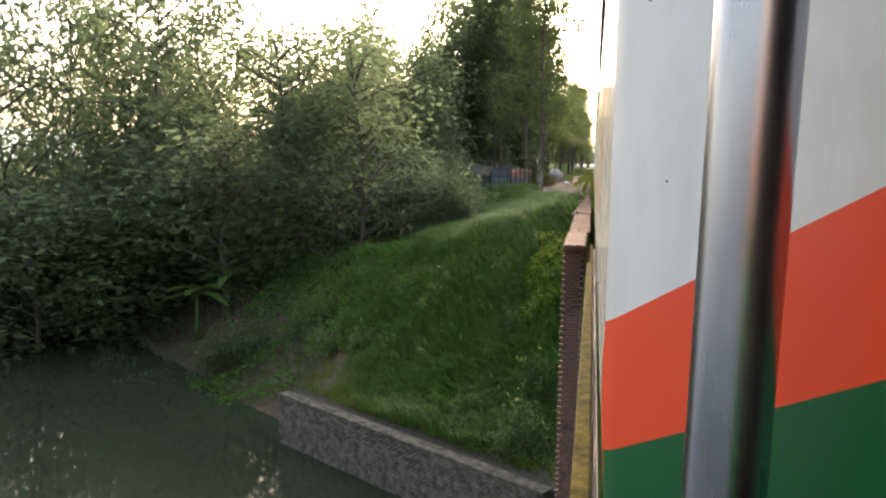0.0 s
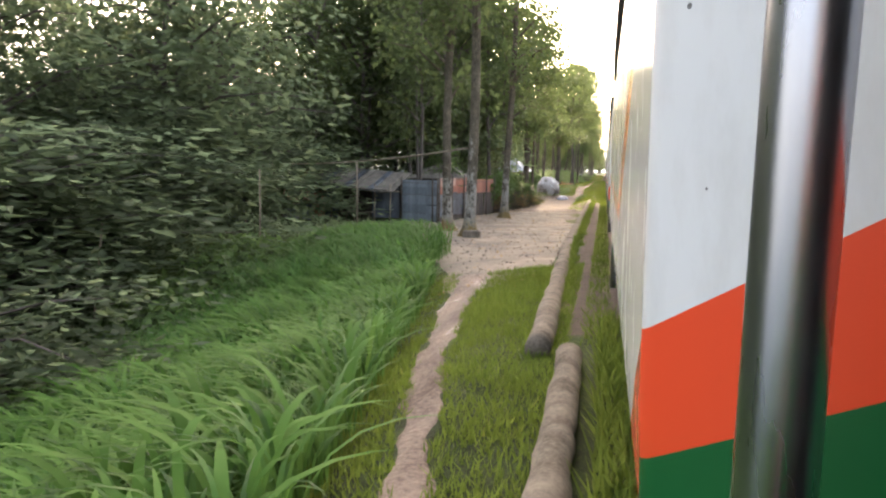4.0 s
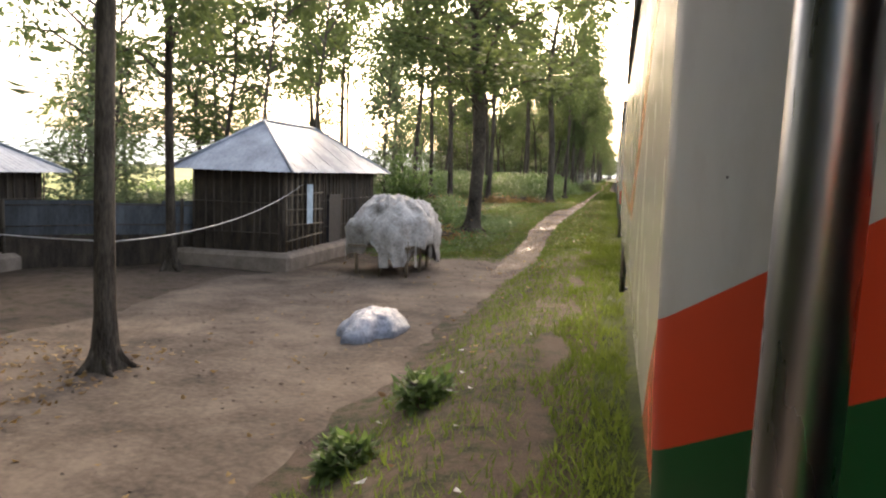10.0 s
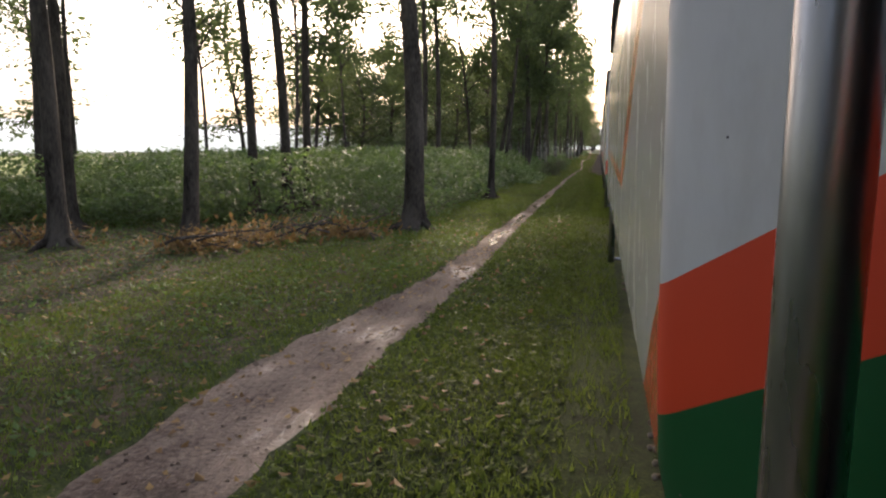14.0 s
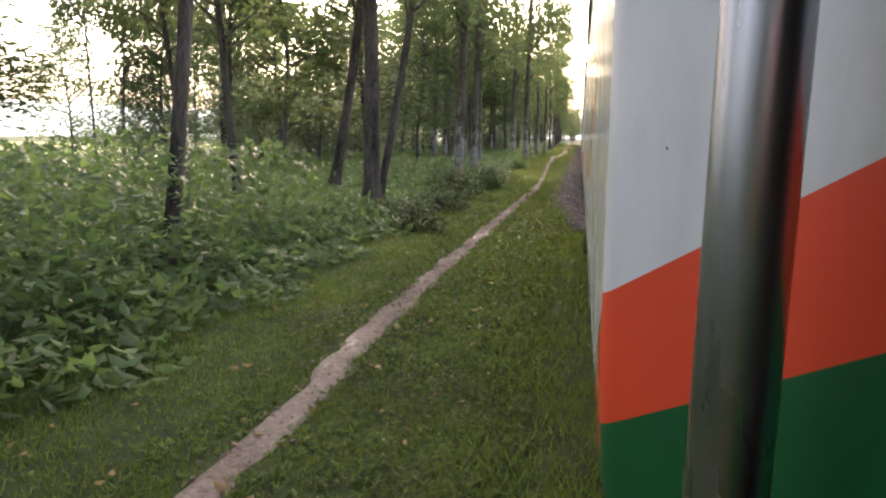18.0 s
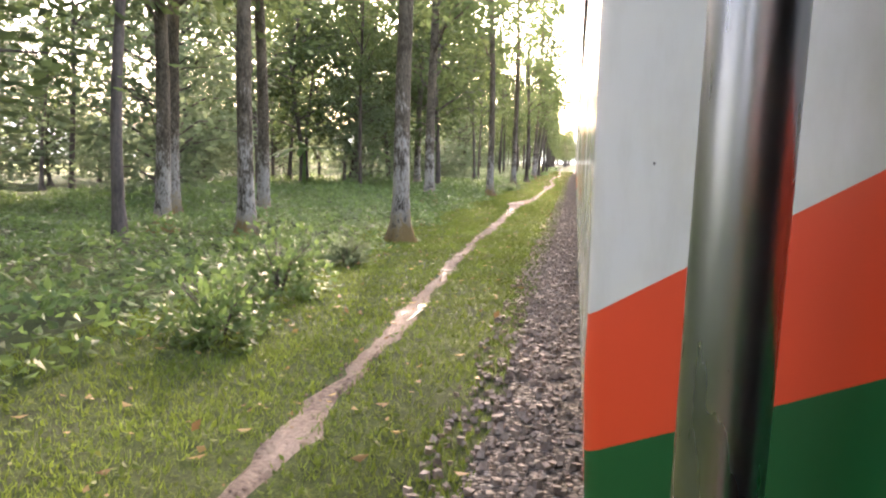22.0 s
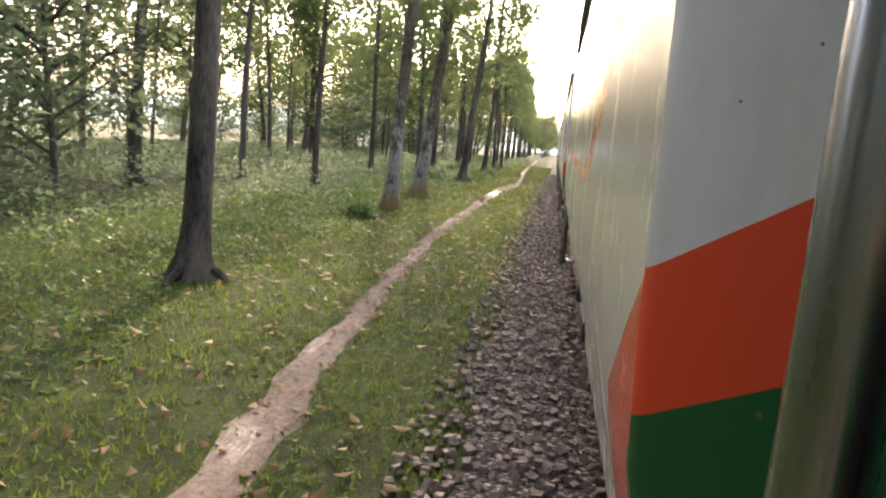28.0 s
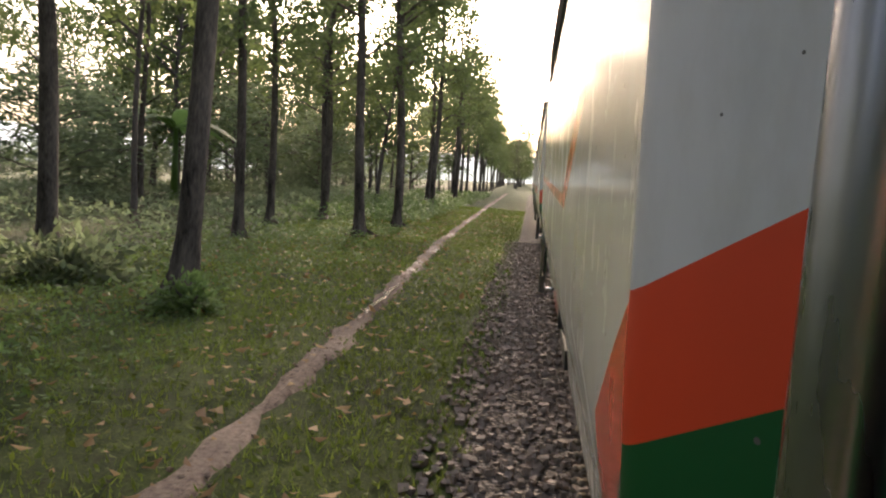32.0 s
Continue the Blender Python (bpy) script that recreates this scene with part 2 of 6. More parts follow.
def ground_material():
    m, nt, bsdf, tc = nodes_of("grassy_soil")
    co = nt.nodes.new("ShaderNodeNewGeometry").outputs["Position"]
    a, b, c = noise_of(nt, co, 0.35, 5), noise_of(nt, co, 3.0, 5, 0.7), noise_of(nt, co, 30, 4, 0.7)
    d = noise_of(nt, co, 95, 3, 0.75)
    f = maths(nt, "ADD", maths(nt, "ADD", maths(nt, "MULTIPLY", a, 0.2), maths(nt, "MULTIPLY", d, 0.25)), maths(nt, "ADD", maths(nt, "MULTIPLY", b, 0.25), maths(nt, "MULTIPLY", c, 0.3)))
    green = ramp(nt, f, [(0.4, (0.012, 0.014, 0.006)), (0.5, (0.036, 0.052, 0.01)), (0.6, (0.11, 0.135, 0.026))])
    brown = ramp(nt, f, [(0.39, (0.03, 0.022, 0.016)), (0.61, (0.16, 0.117, 0.082))])
    at = nt.nodes.new("ShaderNodeAttribute")
    at.attribute_name = "bare"
    k = maths(nt, "ADD", at.outputs["Fac"], maths(nt, "MULTIPLY", maths(nt, "SUBTRACT", b, 0.5), 0.9))
    k = ramp(nt, k, [(0.4, (0, 0, 0)), (0.6, (1, 1, 1))])
    nt.links.new(mixed(nt, k, green, brown), bsdf.inputs["Base Color"])
    bsdf.inputs["Roughness"].default_value = 0.95
    bsdf.inputs["Specular IOR Level"].default_value = 0.2
    bump(nt, bsdf, f, 0.9, 0.08)
    return m


def wet_material(name, dark, light, wet=0.58):
    """Earth with shiny wet hollows."""
    m, nt, bsdf, tc = nodes_of(name)
    co = nt.nodes.new("ShaderNodeNewGeometry").outputs["Position"]
    a, b = noise_of(nt, co, 0.9, 4, 0.6, (1, 0.35, 1)), noise_of(nt, co, 16, 4, 0.7)
    col = ramp(nt, maths(nt, "ADD", maths(nt, "MULTIPLY", a, 0.6), maths(nt, "MULTIPLY", b, 0.4)), [(0.38, dark), (0.6, light)])
    nt.links.new(col, bsdf.inputs["Base Color"])
    bsdf.inputs["Specular IOR Level"].default_value = 0.2
    nt.links.new(ramp(nt, a, [(wet, (0.95, 0.95, 0.95)), (wet + 0.06, (0.18, 0.18, 0.18))]), bsdf.inputs["Roughness"])
    rut = noise_of(nt, co, 9.0, 3, 0.6, (1, 0.06, 1))
    bump(nt, bsdf, maths(nt, "ADD", maths(nt, "ADD", b, a), maths(nt, "MULTIPLY", rut, 1.4)), 0.8, 0.06)
    return m


GROUND = ground_material()
PATH_MAT = wet_material("muddy_footpath", (0.075, 0.052, 0.038), (0.3, 0.232, 0.17), 0.58)


def paint_material(name, on_side):
    """The coach livery: off-white with an orange and a green band, glossy and speckled with dirt."""
    m, nt, bsdf, tc = nodes_of(name)
    sep = nt.nodes.new("ShaderNodeSeparateXYZ")
    nt.links.new(tc.outputs["Object"], sep.inputs[0])
    x, y, z = sep.outputs
    co = tc.outputs["Object"]
    if on_side:
        v = maths(nt, "ADD", z, maths(nt, "MULTIPLY", y, 0.66))
        u = maths(nt, "ADD", z, maths(nt, "MULTIPLY", y, 1.25))
        base = (0.62, 0.61, 0.555)
    else:
        v = u = maths(nt, "SUBTRACT", z, maths(nt, "MULTIPLY", x, 0.83))
        base = (0.64, 0.63, 0.585)
    orange = maths(nt, "LESS_THAN", v, 2.38)
    green = maths(nt, "LESS_THAN", u, 2.263)
    stain = noise_of(nt, co, 7, 6, 0.7, (1, 1, 0.4))
    white = mixed(nt, ramp(nt, stain, [(0.42, (0, 0, 0)), (0.75, (0.6, 0.6, 0.6))]), base, (0.42, 0.39, 0.32))
    if on_side:
        # a thin orange band bends up and back round a greener field further along the side
        w = maths(nt, "ADD", maths(nt, "MULTIPLY", y, 0.38), z)
        low = maths(nt, "SUBTRACT", z, maths(nt, "MULTIPLY", y, 0.022))
        inside = maths(nt, "MULTIPLY", maths(nt, "GREATER_THAN", w, 2.86), maths(nt, "GREATER_THAN", low, 2.37))
        core = maths(nt, "MULTIPLY", maths(nt, "GREATER_THAN", w, 2.945), maths(nt, "GREATER_THAN", low, 2.40))
        white = mixed(nt, inside, white, (0.78, 0.2, 0.06))
        white = mixed(nt, core, white, (0.6, 0.58, 0.46))
    col = mixed(nt, orange, white, (0.72, 0.066, 0.018))
    col = mixed(nt, green, col, (0.0035, 0.088, 0.021))
    vo = nt.nodes.new("ShaderNodeTexVoronoi")
    vo.inputs["Scale"].default_value = 45
    nt.links.new(co, vo.inputs["Vector"])
    spot = maths(nt, "LESS_THAN", vo.outputs["Distance"], maths(nt, "MULTIPLY", noise_of(nt, co, 17, 2), 0.2))
    spot = maths(nt, "MULTIPLY", spot, maths(nt, "GREATER_THAN", noise_of(nt, co, 9, 2), 0.55))
    nt.links.new(mixed(nt, spot, col, (0.12, 0.11, 0.1)), bsdf.inputs["Base Color"])
    bsdf.inputs["Specular IOR Level"].default_value = 0.6 if on_side else 0.35
    bsdf.inputs["Coat Weight"].default_value = 0.4 if on_side else 0.15
    bsdf.inputs["Coat Roughness"].default_value = 0.09 if on_side else 0.1
    nt.links.new(maths(nt, "ADD", maths(nt, "MULTIPLY", stain, 0.06 if on_side else 0.2), 0.24 if on_side else 0.38), bsdf.inputs["Roughness"])
    bump(nt, bsdf, noise_of(nt, co, 3.5, 2), 0.05, 0.02)
    return m


PAINT_SIDE, PAINT_PANEL = paint_material("coach_side_paint", True), paint_material("coach_end_paint", False)
CHROME = surface("worn_chrome", (0.33, 0.335, 0.365), (0.46, 0.47, 0.51), 5, 50, 0.28, metal=1.0, relief=0.012, stretch=(1, 1, 0.2))
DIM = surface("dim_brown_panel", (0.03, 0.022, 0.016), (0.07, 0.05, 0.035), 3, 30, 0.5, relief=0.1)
RUBBER = surface("black_rubber", (0.01, 0.01, 0.01), (0.03, 0.03, 0.03), 9, 60, 0.6, relief=0.2)
GLASS, _nt, _b, _t = nodes_of("dark_window_glass")
_b.inputs["Base Color"].default_value, _b.inputs["Roughness"].default_value = (0.02, 0.025, 0.025, 1), 0.05
WATER, _nt, _b, _t = nodes_of("still_green_water")
_b.inputs["Base Color"].default_value, _b.inputs["Roughness"].default_value = (0.03, 0.035, 0.022, 1), 0.04
bump(_nt, _b, noise_of(_nt, _t.outputs["Object"], 1.2, 3), 0.06, 0.05)

PUDDLE, _nt, _b, _t = nodes_of("muddy_puddle_water")
_b.inputs["Base Color"].default_value, _b.inputs["Roughness"].default_value = (0.06, 0.038, 0.026, 1), 0.16
_b.inputs["Specular IOR Level"].default_value = 0.4
bump(_nt, _b, noise_of(_nt, _t.outputs["Object"], 9, 4), 0.35, 0.02)
# colour kept pale to stand in for misty light over the field
RICE = surface("young_rice", (0.2, 0.24, 0.08), (0.38, 0.41, 0.16), 0.15, 6, 0.9, relief=0.5, spec=0.1, world_space=True, dist=0.1)

# ------------------------------------------------------------------ builders


def mesh_of(name, verts, faces, mat, smooth=False):
    me = bpy.data.meshes.new(name)
    me.from_pydata([tuple(map(float, v)) for v in verts] if not isinstance(verts, np.ndarray) else verts.tolist(), [], faces if isinstance(faces, list) else faces.tolist())
    me.materials.append(mat)
    if smooth:
        me.polygons.foreach_set("use_smooth", [True] * len(me.polygons))
    me.update()
    return me


def part(name, bm, mat, parent, label=""):
    """One mesh object under a thing or a part."""
    if isinstance(bm, bmesh.types.BMesh):
        me = bpy.data.meshes.new(name)
        bm.to_mesh(me)
        bm.free()
        me.materials.append(mat)
    else:
        me = bm
    ob = new(name, me)
    ob.parent = parent
    if label:
        ob["label"] = label
    return ob


def empty(name, m, label, category, group="", kind=""):
    ob = new(name)
    ob.matrix_basis = m
    ob.empty_display_size = 0.2
    return tagged(ob, label, category, group, kind)


def box_bm(a, b, bevel=0.0, bm=None, m=None):
    bm = bm or bmesh.new()
    made = bmesh.ops.create_cube(bm, size=1)["verts"]
    for v in made:
        v.co = Vector([(a[i] + b[i]) / 2 + v.co[i] * (b[i] - a[i]) for i in range(3)])
    if bevel:
        edges = list({e for v in made for e in v.link_edges})
        made = bmesh.ops.bevel(bm, geom=edges, offset=bevel, segments=1, affect="EDGES", profile=0.5)["verts"]
    if m is not None:
        bmesh.ops.transform(bm, matrix=m, verts=[v for v in bm.verts if v.is_valid and v in set(made)])
    return bm


def tube_data(points, radii, sides=8, cap=True):
    """Vertices and faces of a tube along points."""
    pts = [Vector(p) for p in points]
    verts, faces = [], []
    for i, p in enumerate(pts):
        d = (pts[min(i + 1, len(pts) - 1)] - pts[max(i - 1, 0)]).normalized()
        a = d.orthogonal().normalized() if abs(d.z) < 0.9 else Vector((1, 0, 0)).cross(d).normalized()
        b = d.cross(a)
        for k in range(sides):
            t = 2 * math.pi * k / sides
            verts.append(p + float(radii[i]) * (math.cos(t) * a + math.sin(t) * b))
    for i in range(len(pts) - 1):
        for k in range(sides):
            j = (k + 1) % sides
            faces.append((i * sides + k, i * sides + j, (i + 1) * sides + j, (i + 1) * sides + k))
    if cap:
        faces.append(tuple(range(sides - 1, -1, -1)))
        faces.append(tuple(range((len(pts) - 1) * sides, len(pts) * sides)))
    return verts, faces


def tube(name, points, radii, mat, parent=None, sides=8, label=""):
    if isinstance(radii, (int, float)):
        radii = [radii] * len(points)
    v, f = tube_data(points, radii, sides)
    return part(name, mesh_of(name, v, f, mat, True), mat, parent, label)


def leaf_cards(name, at, way, up, length, width, mat):
    """Many folded leaves, four corners each: at, way and up are rows of points and unit vectors."""
    n = len(at)
    side = np.cross(way, up)
    side /= np.linalg.norm(side, axis=1, keepdims=True) + 1e-9
    nrm = np.cross(side, way)
    L, W = length[:, None], width[:, None]
    mid = at + way * L * 0.45 - nrm * W * 0.25
    v = np.stack([at, mid + side * W * 0.5, at + way * L, mid - side * W * 0.5], 1).reshape(-1, 3)
    i = np.arange(n)[:, None] * 4
    f = np.concatenate([i + [[0, 1, 2]], i + [[0, 2, 3]]], 0)
    me = bpy.data.meshes.new(name)
    me.vertices.add(len(v))
    me.vertices.foreach_set("co", v.astype(np.float32).ravel())
    me.loops.add(len(f) * 3)
    me.loops.foreach_set("vertex_index", f.astype(np.int32).ravel())
    me.polygons.add(len(f))
    me.polygons.foreach_set("loop_start", np.arange(0, len(f) * 3, 3, dtype=np.int32))
    me.materials.append(mat)
    me.update(calc_edges=True)
    return me


def tri_cards(name, v3, mat):
    """Loose triangles, three corners each."""
    n = len(v3)
    me = bpy.data.meshes.new(name)
    me.vertices.add(3 * n)
    me.vertices.foreach_set("co", v3.astype(np.float32).ravel())
    me.loops.add(3 * n)
    me.loops.foreach_set("vertex_index", np.arange(3 * n, dtype=np.int32))
    me.polygons.add(n)
    me.polygons.foreach_set("loop_start", np.arange(0, 3 * n, 3, dtype=np.int32))
    me.materials.append(mat)
    me.update(calc_edges=True)
    return me


def unit(v):
    return v / (np.linalg.norm(v, axis=1, keepdims=True) + 1e-9)


def sstep(t, a, b):
    k = np.clip((t - a) / (b - a), 0, 1)
    return k * k * (3 - 2 * k)


# ------------------------------------------------------------------ ground
def toe(x):
    """Where the creek's bank begins, along the track."""
    return np.where(x > -13.5, 32.9 - (x + 13.5) * 0.642, 31.9 - (x + 13.5) * 0.8)


def height(x, y):
    x, y = np.asarray(x, float), np.asarray(y, float)
    base = np.interp(y, [0, 60, 66, 80, 95, 150, 160, 180, 230, 260, 310, 340, 385, 450], [0, 0, -.1, -.3, -.8, -.8, -.4, -.25, -.1, .05, .15, .2, .25, .3])
    track = np.interp(y, [0, 60, 150, 230, 260, 450], [-.1, 0, -.1, -.02, .08, .2])
    lo = np.interp(y, [55, 62, 116, 121], [-3.4, -1.32, -1.32, -3.4])
    hi = np.interp(y, [55, 62, 116, 121], [-1.2, -1.04, -1.04, -1.2])
    k = np.clip((x - lo) / (hi - lo), 0, 1)
    z = base + (track - base) * k * k * (3 - 2 * k)
    s = 1 - sstep(y, 60, 78)
    z = z - s * (0.3 * np.clip(-x - 1.6, 0, 13) + 0.1 * np.clip(-x - 14.6, 0, 20))
    ty = toe(x)
    foot = np.where(x > -13.5, -8.0, -10.4)
    z = np.where(y < ty + 15, foot + (z - foot) * sstep(y, ty, ty + 15), z)
    z = np.where(y < ty, -11.8, z)
    far = np.clip(-x - 30, 0, 60) * 0.012 * sstep(y, 60, 100)
    bumps = 0.05 * np.sin(x * 0.9 + 1.3 * np.sin(y * 0.31)) * np.sin(y * 0.57 + 0.4 * x) * np.clip((-x - 1.5) / 3, 0, 1)
    return z - far + bumps


def make_ground():
    xs = np.concatenate([[-2500, -900, -400, -200, -120, -80, -60, -50], np.arange(-44, -8, 1.0), np.arange(-8, -4, 0.25), np.arange(-4, 0.4, 0.1), np.arange(0.4, 2, 0.4), [3, 5, 8, 15, 30, 80, 250, 900, 2500]])
    ys = np.concatenate([[-2500, -600, -150, -60, -30, -15], np.arange(-8, 500, 1.0), [510, 530, 560, 600, 700, 900, 1400, 3000]])
    X, Y = np.meshgrid(xs, ys)
    Z = height(X, Y)
    v = np.stack([X, Y, Z], -1).reshape(-1, 3)
    nx, ny = len(xs), len(ys)
    i = (np.arange(ny - 1)[:, None] * nx + np.arange(nx - 1)).reshape(-1, 1)
    me = mesh_of("ground", v, np.concatenate([i, i + 1, i + nx + 1, i + nx], 1), GROUND, True)
    bare = np.clip((-Z - 5.5) / 2.5, 0, 1) * (Y < 80) * (X < -11)
    bare = np.maximum(bare, 0.62 * ((X < -7) & (X > -45) & (Y > 120) & (Y < 152)))
    bare = np.maximum(bare, 0.5 * ((X < -4.6) & (X > -30) & (Y > 152) & (Y < 197)))
    bare = np.maximum(bare, 0.56 * ((X < -0.1) & (X > -3.8) & (Y > 112) & (Y < 150)))
    bare = np.maximum(bare, 0.42 * ((X < -9) & (X > -40) & (Y > 345)))
    bare = np.maximum(bare, np.interp(Y, [112, 118, 138, 160], [0.95, 0.95, 0.6, 0.35]) * np.exp(-((X + 0.8) / 0.38) ** 2) * (Y > 112) * (Y < 160))
    bare = np.maximum(bare, 0.7 * ((X > -0.7) & (X < 3) & (Y > 60) & (Y < 112)))
    at = me.attributes.new("bare", "FLOAT", "POINT")
    at.data.foreach_set("value", bare.ravel().astype(np.float32))
    tagged(new("ground", me), "uneven grassy ground with bare earth banks", "ground", kind="structure")


make_ground()

PATH_LINE = np.array([(46.4, -0.7, .5), (49, -1.0, .45), (54.4, -1.45, .42), (60, -2.5, .5), (66, -3.2, .7), (69, -3.4, .9), (146, -3.6, 1.2), (150, -3.35, 1.5), (157, -3.4, 1.1), (163, -3.6, 1.3), (170, -3.7, 1.4), (180, -3.6, 1.7),
                      (187, -3.05, 1.0), (196, -3.0, .8), (206, -2.85, .6), (216, -2.75, .5), (225, -2.65, .4), (233, -2.65, .42), (249, -2.25, .35), (254, -2.05, .33), (260, -2.05, .3), (274, -2.3, .28),
                      (280, -2.45, .3), (291, -2.85, .28), (298, -2.8, .42), (304, -2.9, .3), (309, -3.0, .6), (312, -3.2, 1.3), (316.5, -2.45, .5), (320, -2.45, .35), (335, -2.3, .4), (338, -2.4, .9), (341, -2.4, .9), (347, -2.05, .5), (353, -2.45, .32), (363, -2.9, .35),
                      (373, -2.85, .45), (378, -2.85, .5), (383, -2.8, .6), (386.4, -2.7, .66), (388.3, -2.5, .64), (391.5, -2.4, .5), (395.5, -2.38, .34), (403, -2.5, .3), (417, -3.0, .35), (450, -3.4, .4), (520, -4.0, .5)])


def path_at(y):
    return np.interp(y, PATH_LINE[:, 0], PATH_LINE[:, 1]), np.interp(y, PATH_LINE[:, 0], PATH_LINE[:, 2])


def ribbon(name, y0, y1, edges, mat, lift, label, cols=7, step=0.2):
    ys = np.arange(y0, y1, step)
    a, b = edges(ys)
    k = np.linspace(0, 1, cols)
    X = a[:, None] + (b - a)[:, None] * k
    Y = np.repeat(ys[:, None], cols, 1)
    Z = height(X, Y) + lift
    Z[:, 0] -= 0.04
    Z[:, -1] -= 0.04
    n = len(ys)
    i = (np.arange(n - 1)[:, None] * cols + np.arange(cols - 1)).reshape(-1, 1)
    me = mesh_of(name, np.stack([X, Y, Z], -1).reshape(-1, 3), np.concatenate([i, i + 1, i + cols + 1, i + cols], 1), mat, True)
    return tagged(new(name, me), label, name.split("_")[-1], kind="structure")


def wobble(y, a, f):
    return a * (np.sin(y * f) + 0.6 * np.sin(y * f * 2.3 + 1) + 0.4 * np.sin(y * f * 5.1 + 2))


def path_edges(ys):
    c, w = path_at(ys)
    return c - w / 2 - wobble(ys, 0.045, 1.1) - wobble(ys, 0.03, 4.3), c + w / 2 + wobble(ys + 40, 0.045, 1.3) + wobble(ys, 0.03, 3.7)


ribbon("footpath", 46.4, 70, path_edges, PATH_MAT, 0.03, "narrow trodden footpath of pale brown earth")
ribbon("footpath", 146, 520, path_edges, PATH_MAT, 0.03, "narrow muddy footpath with wet puddled hollows through grass")


def yard_edges(ys):
    left = np.interp(ys, [66, 70, 85, 89, 93, 97, 103, 106, 120, 126, 131, 143, 147, 151], [-3.6, -4.3, -9.8, -12.5, -12.5, -9.9, -9.0, -8.3, -6.9, -6.5, -11, -11, -9.4, -4.6])
    right = np.interp(ys, [66, 70, 115, 118, 123, 130, 140, 151], [-3.0, -1.36, -1.36, -2.6, -3.0, -3.3, -3.3, -2.6])
    return left + wobble(ys, 0.12, 0.7), right + wobble(ys, 0.12, 0.9) * (ys > 117)


ribbon("sandy_yard", 66, 111, yard_edges, SAND, 0.02, "bare pale sandy village yard with scuffed footprints", 24)
# darker earth starts early here, also standing in for shade on the sand
ribbon("earth_yard", 110.5, 151, yard_edges, EARTH, 0.024, "bare brown earth yard before village huts", 24)
def ballast_edge(y):
    return np.interp(y, [240, 245, 250, 272, 300, 385, 400, 520], [0.2, -0.3, -0.95, -0.9, -0.78, -0.75, -0.62, -0.6])


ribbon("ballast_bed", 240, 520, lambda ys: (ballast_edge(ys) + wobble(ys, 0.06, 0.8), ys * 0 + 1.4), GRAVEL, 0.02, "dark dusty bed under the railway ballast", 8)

ribbon("rice_field", 128, 420, lambda ys: (-260 + wobble(ys, 14, 0.02), -40 - 24 * sstep(ys, 225, 275) - 12 * sstep(-ys, -150, -128) + wobble(ys, 1.5, 0.05)), RICE, 0.12, "wide yellow-green rice field in morning mist", 60, 2.0)


def puddles():
    q = np.random.default_rng(77)
    spots = [(-2.95, 193.9, 1.6, .2), (-2.85, 199.5, 1.8, .22), (-2.85, 206, 1.2, .14), (-2.75, 213, 1.4, .12), (-2.08, 254.0, .6, .1), (-2.1, 252.0, 1.1, .12), (-2.15, 260.6, .8, .09), (-2.9, 302.8, 1.0, .12), (-2.35, 332, 1.2, .14), (-2.45, 316.6, .8, .16), (-4.7, 306.4, .8, .3),
             (-2.9, 375.0, 1.0, .16), (-2.8, 373.3, .7, .12), (-2.5, 393, 1.2, .13), (-2.42, 391.2, 1.0, .14), (-2.55, 312.2, .3, .08), (-2.4, 339.5, 1.0, .25), (-2.8, 383.5, .8, .2), (-2.6, 405, 1.5, .12), (-2.35, 281.0, .8, .08), (-2.2, 268.0, .9, .08)]
    pieces = [(x + q.normal(0, 0.35 * w), y + d * a, a * q.uniform(0.16, 0.34), w * q.uniform(0.35, 0.75)) for x, y, a, w in spots for d in (-0.8, -0.35, 0.05, 0.45, 0.85)]
    pieces += [(-2.76, 386.2, 0.4, 0.1), (-2.64, 387.0, 0.5, 0.12), (-2.54, 388.0, 0.5, 0.11), (-2.46, 389.2, 0.5, 0.1)]
    for x, y, a, w in pieces:
        n, ph = 28, q.uniform(0, 6, 3)
        z = float(max(height(x + d, y + e) for d in (-w, 0, w) for e in (-a, 0, a))) + 0.034
        v = [(x, y, z)]
        for k in range(n):
            t = 2 * math.pi * k / n
            e = 1 + 0.22 * math.sin(2 * t + ph[0]) + 0.18 * math.sin(5 * t + ph[1]) + 0.1 * math.sin(9 * t + ph[2])
            v.append((x + w * e * math.cos(t), y + a * e * math.sin(t), z))
        f = [(0, 1 + k, 1 + (k + 1) % n) for k in range(n)]
        tagged(new("puddle", mesh_of("puddle", v, f, PUDDLE)), "shallow muddy puddle in a footpath reflecting the sky", "puddle", "puddles on the path")


puddles()

v, f = [(-160, -60, -10.2), (40, -60, -10.2), (40, 40, -10.2), (-30, 52, -10.2), (-160, 96, -10.2)], [(0, 1, 2, 3, 4)]
tagged(new("water", mesh_of("water", v, f, WATER)), "still dark green creek water reflecting the trees", "water", kind="structure")

# ------------------------------------------------------------------ the train
BAY = 6.12
SECTION = [(0.26, 1.12), (0.22, 1.4), (0.12, 1.75), (0.035, 2.08), (0.004, 2.22), (0.0, 2.32), (0.0, 2.7), (0.004, 3.0), (0.02, 3.2), (0.07, 3.38), (0.2, 3.55), (0.5, 3.7), (1.0, 3.79), (1.45, 3.81)]


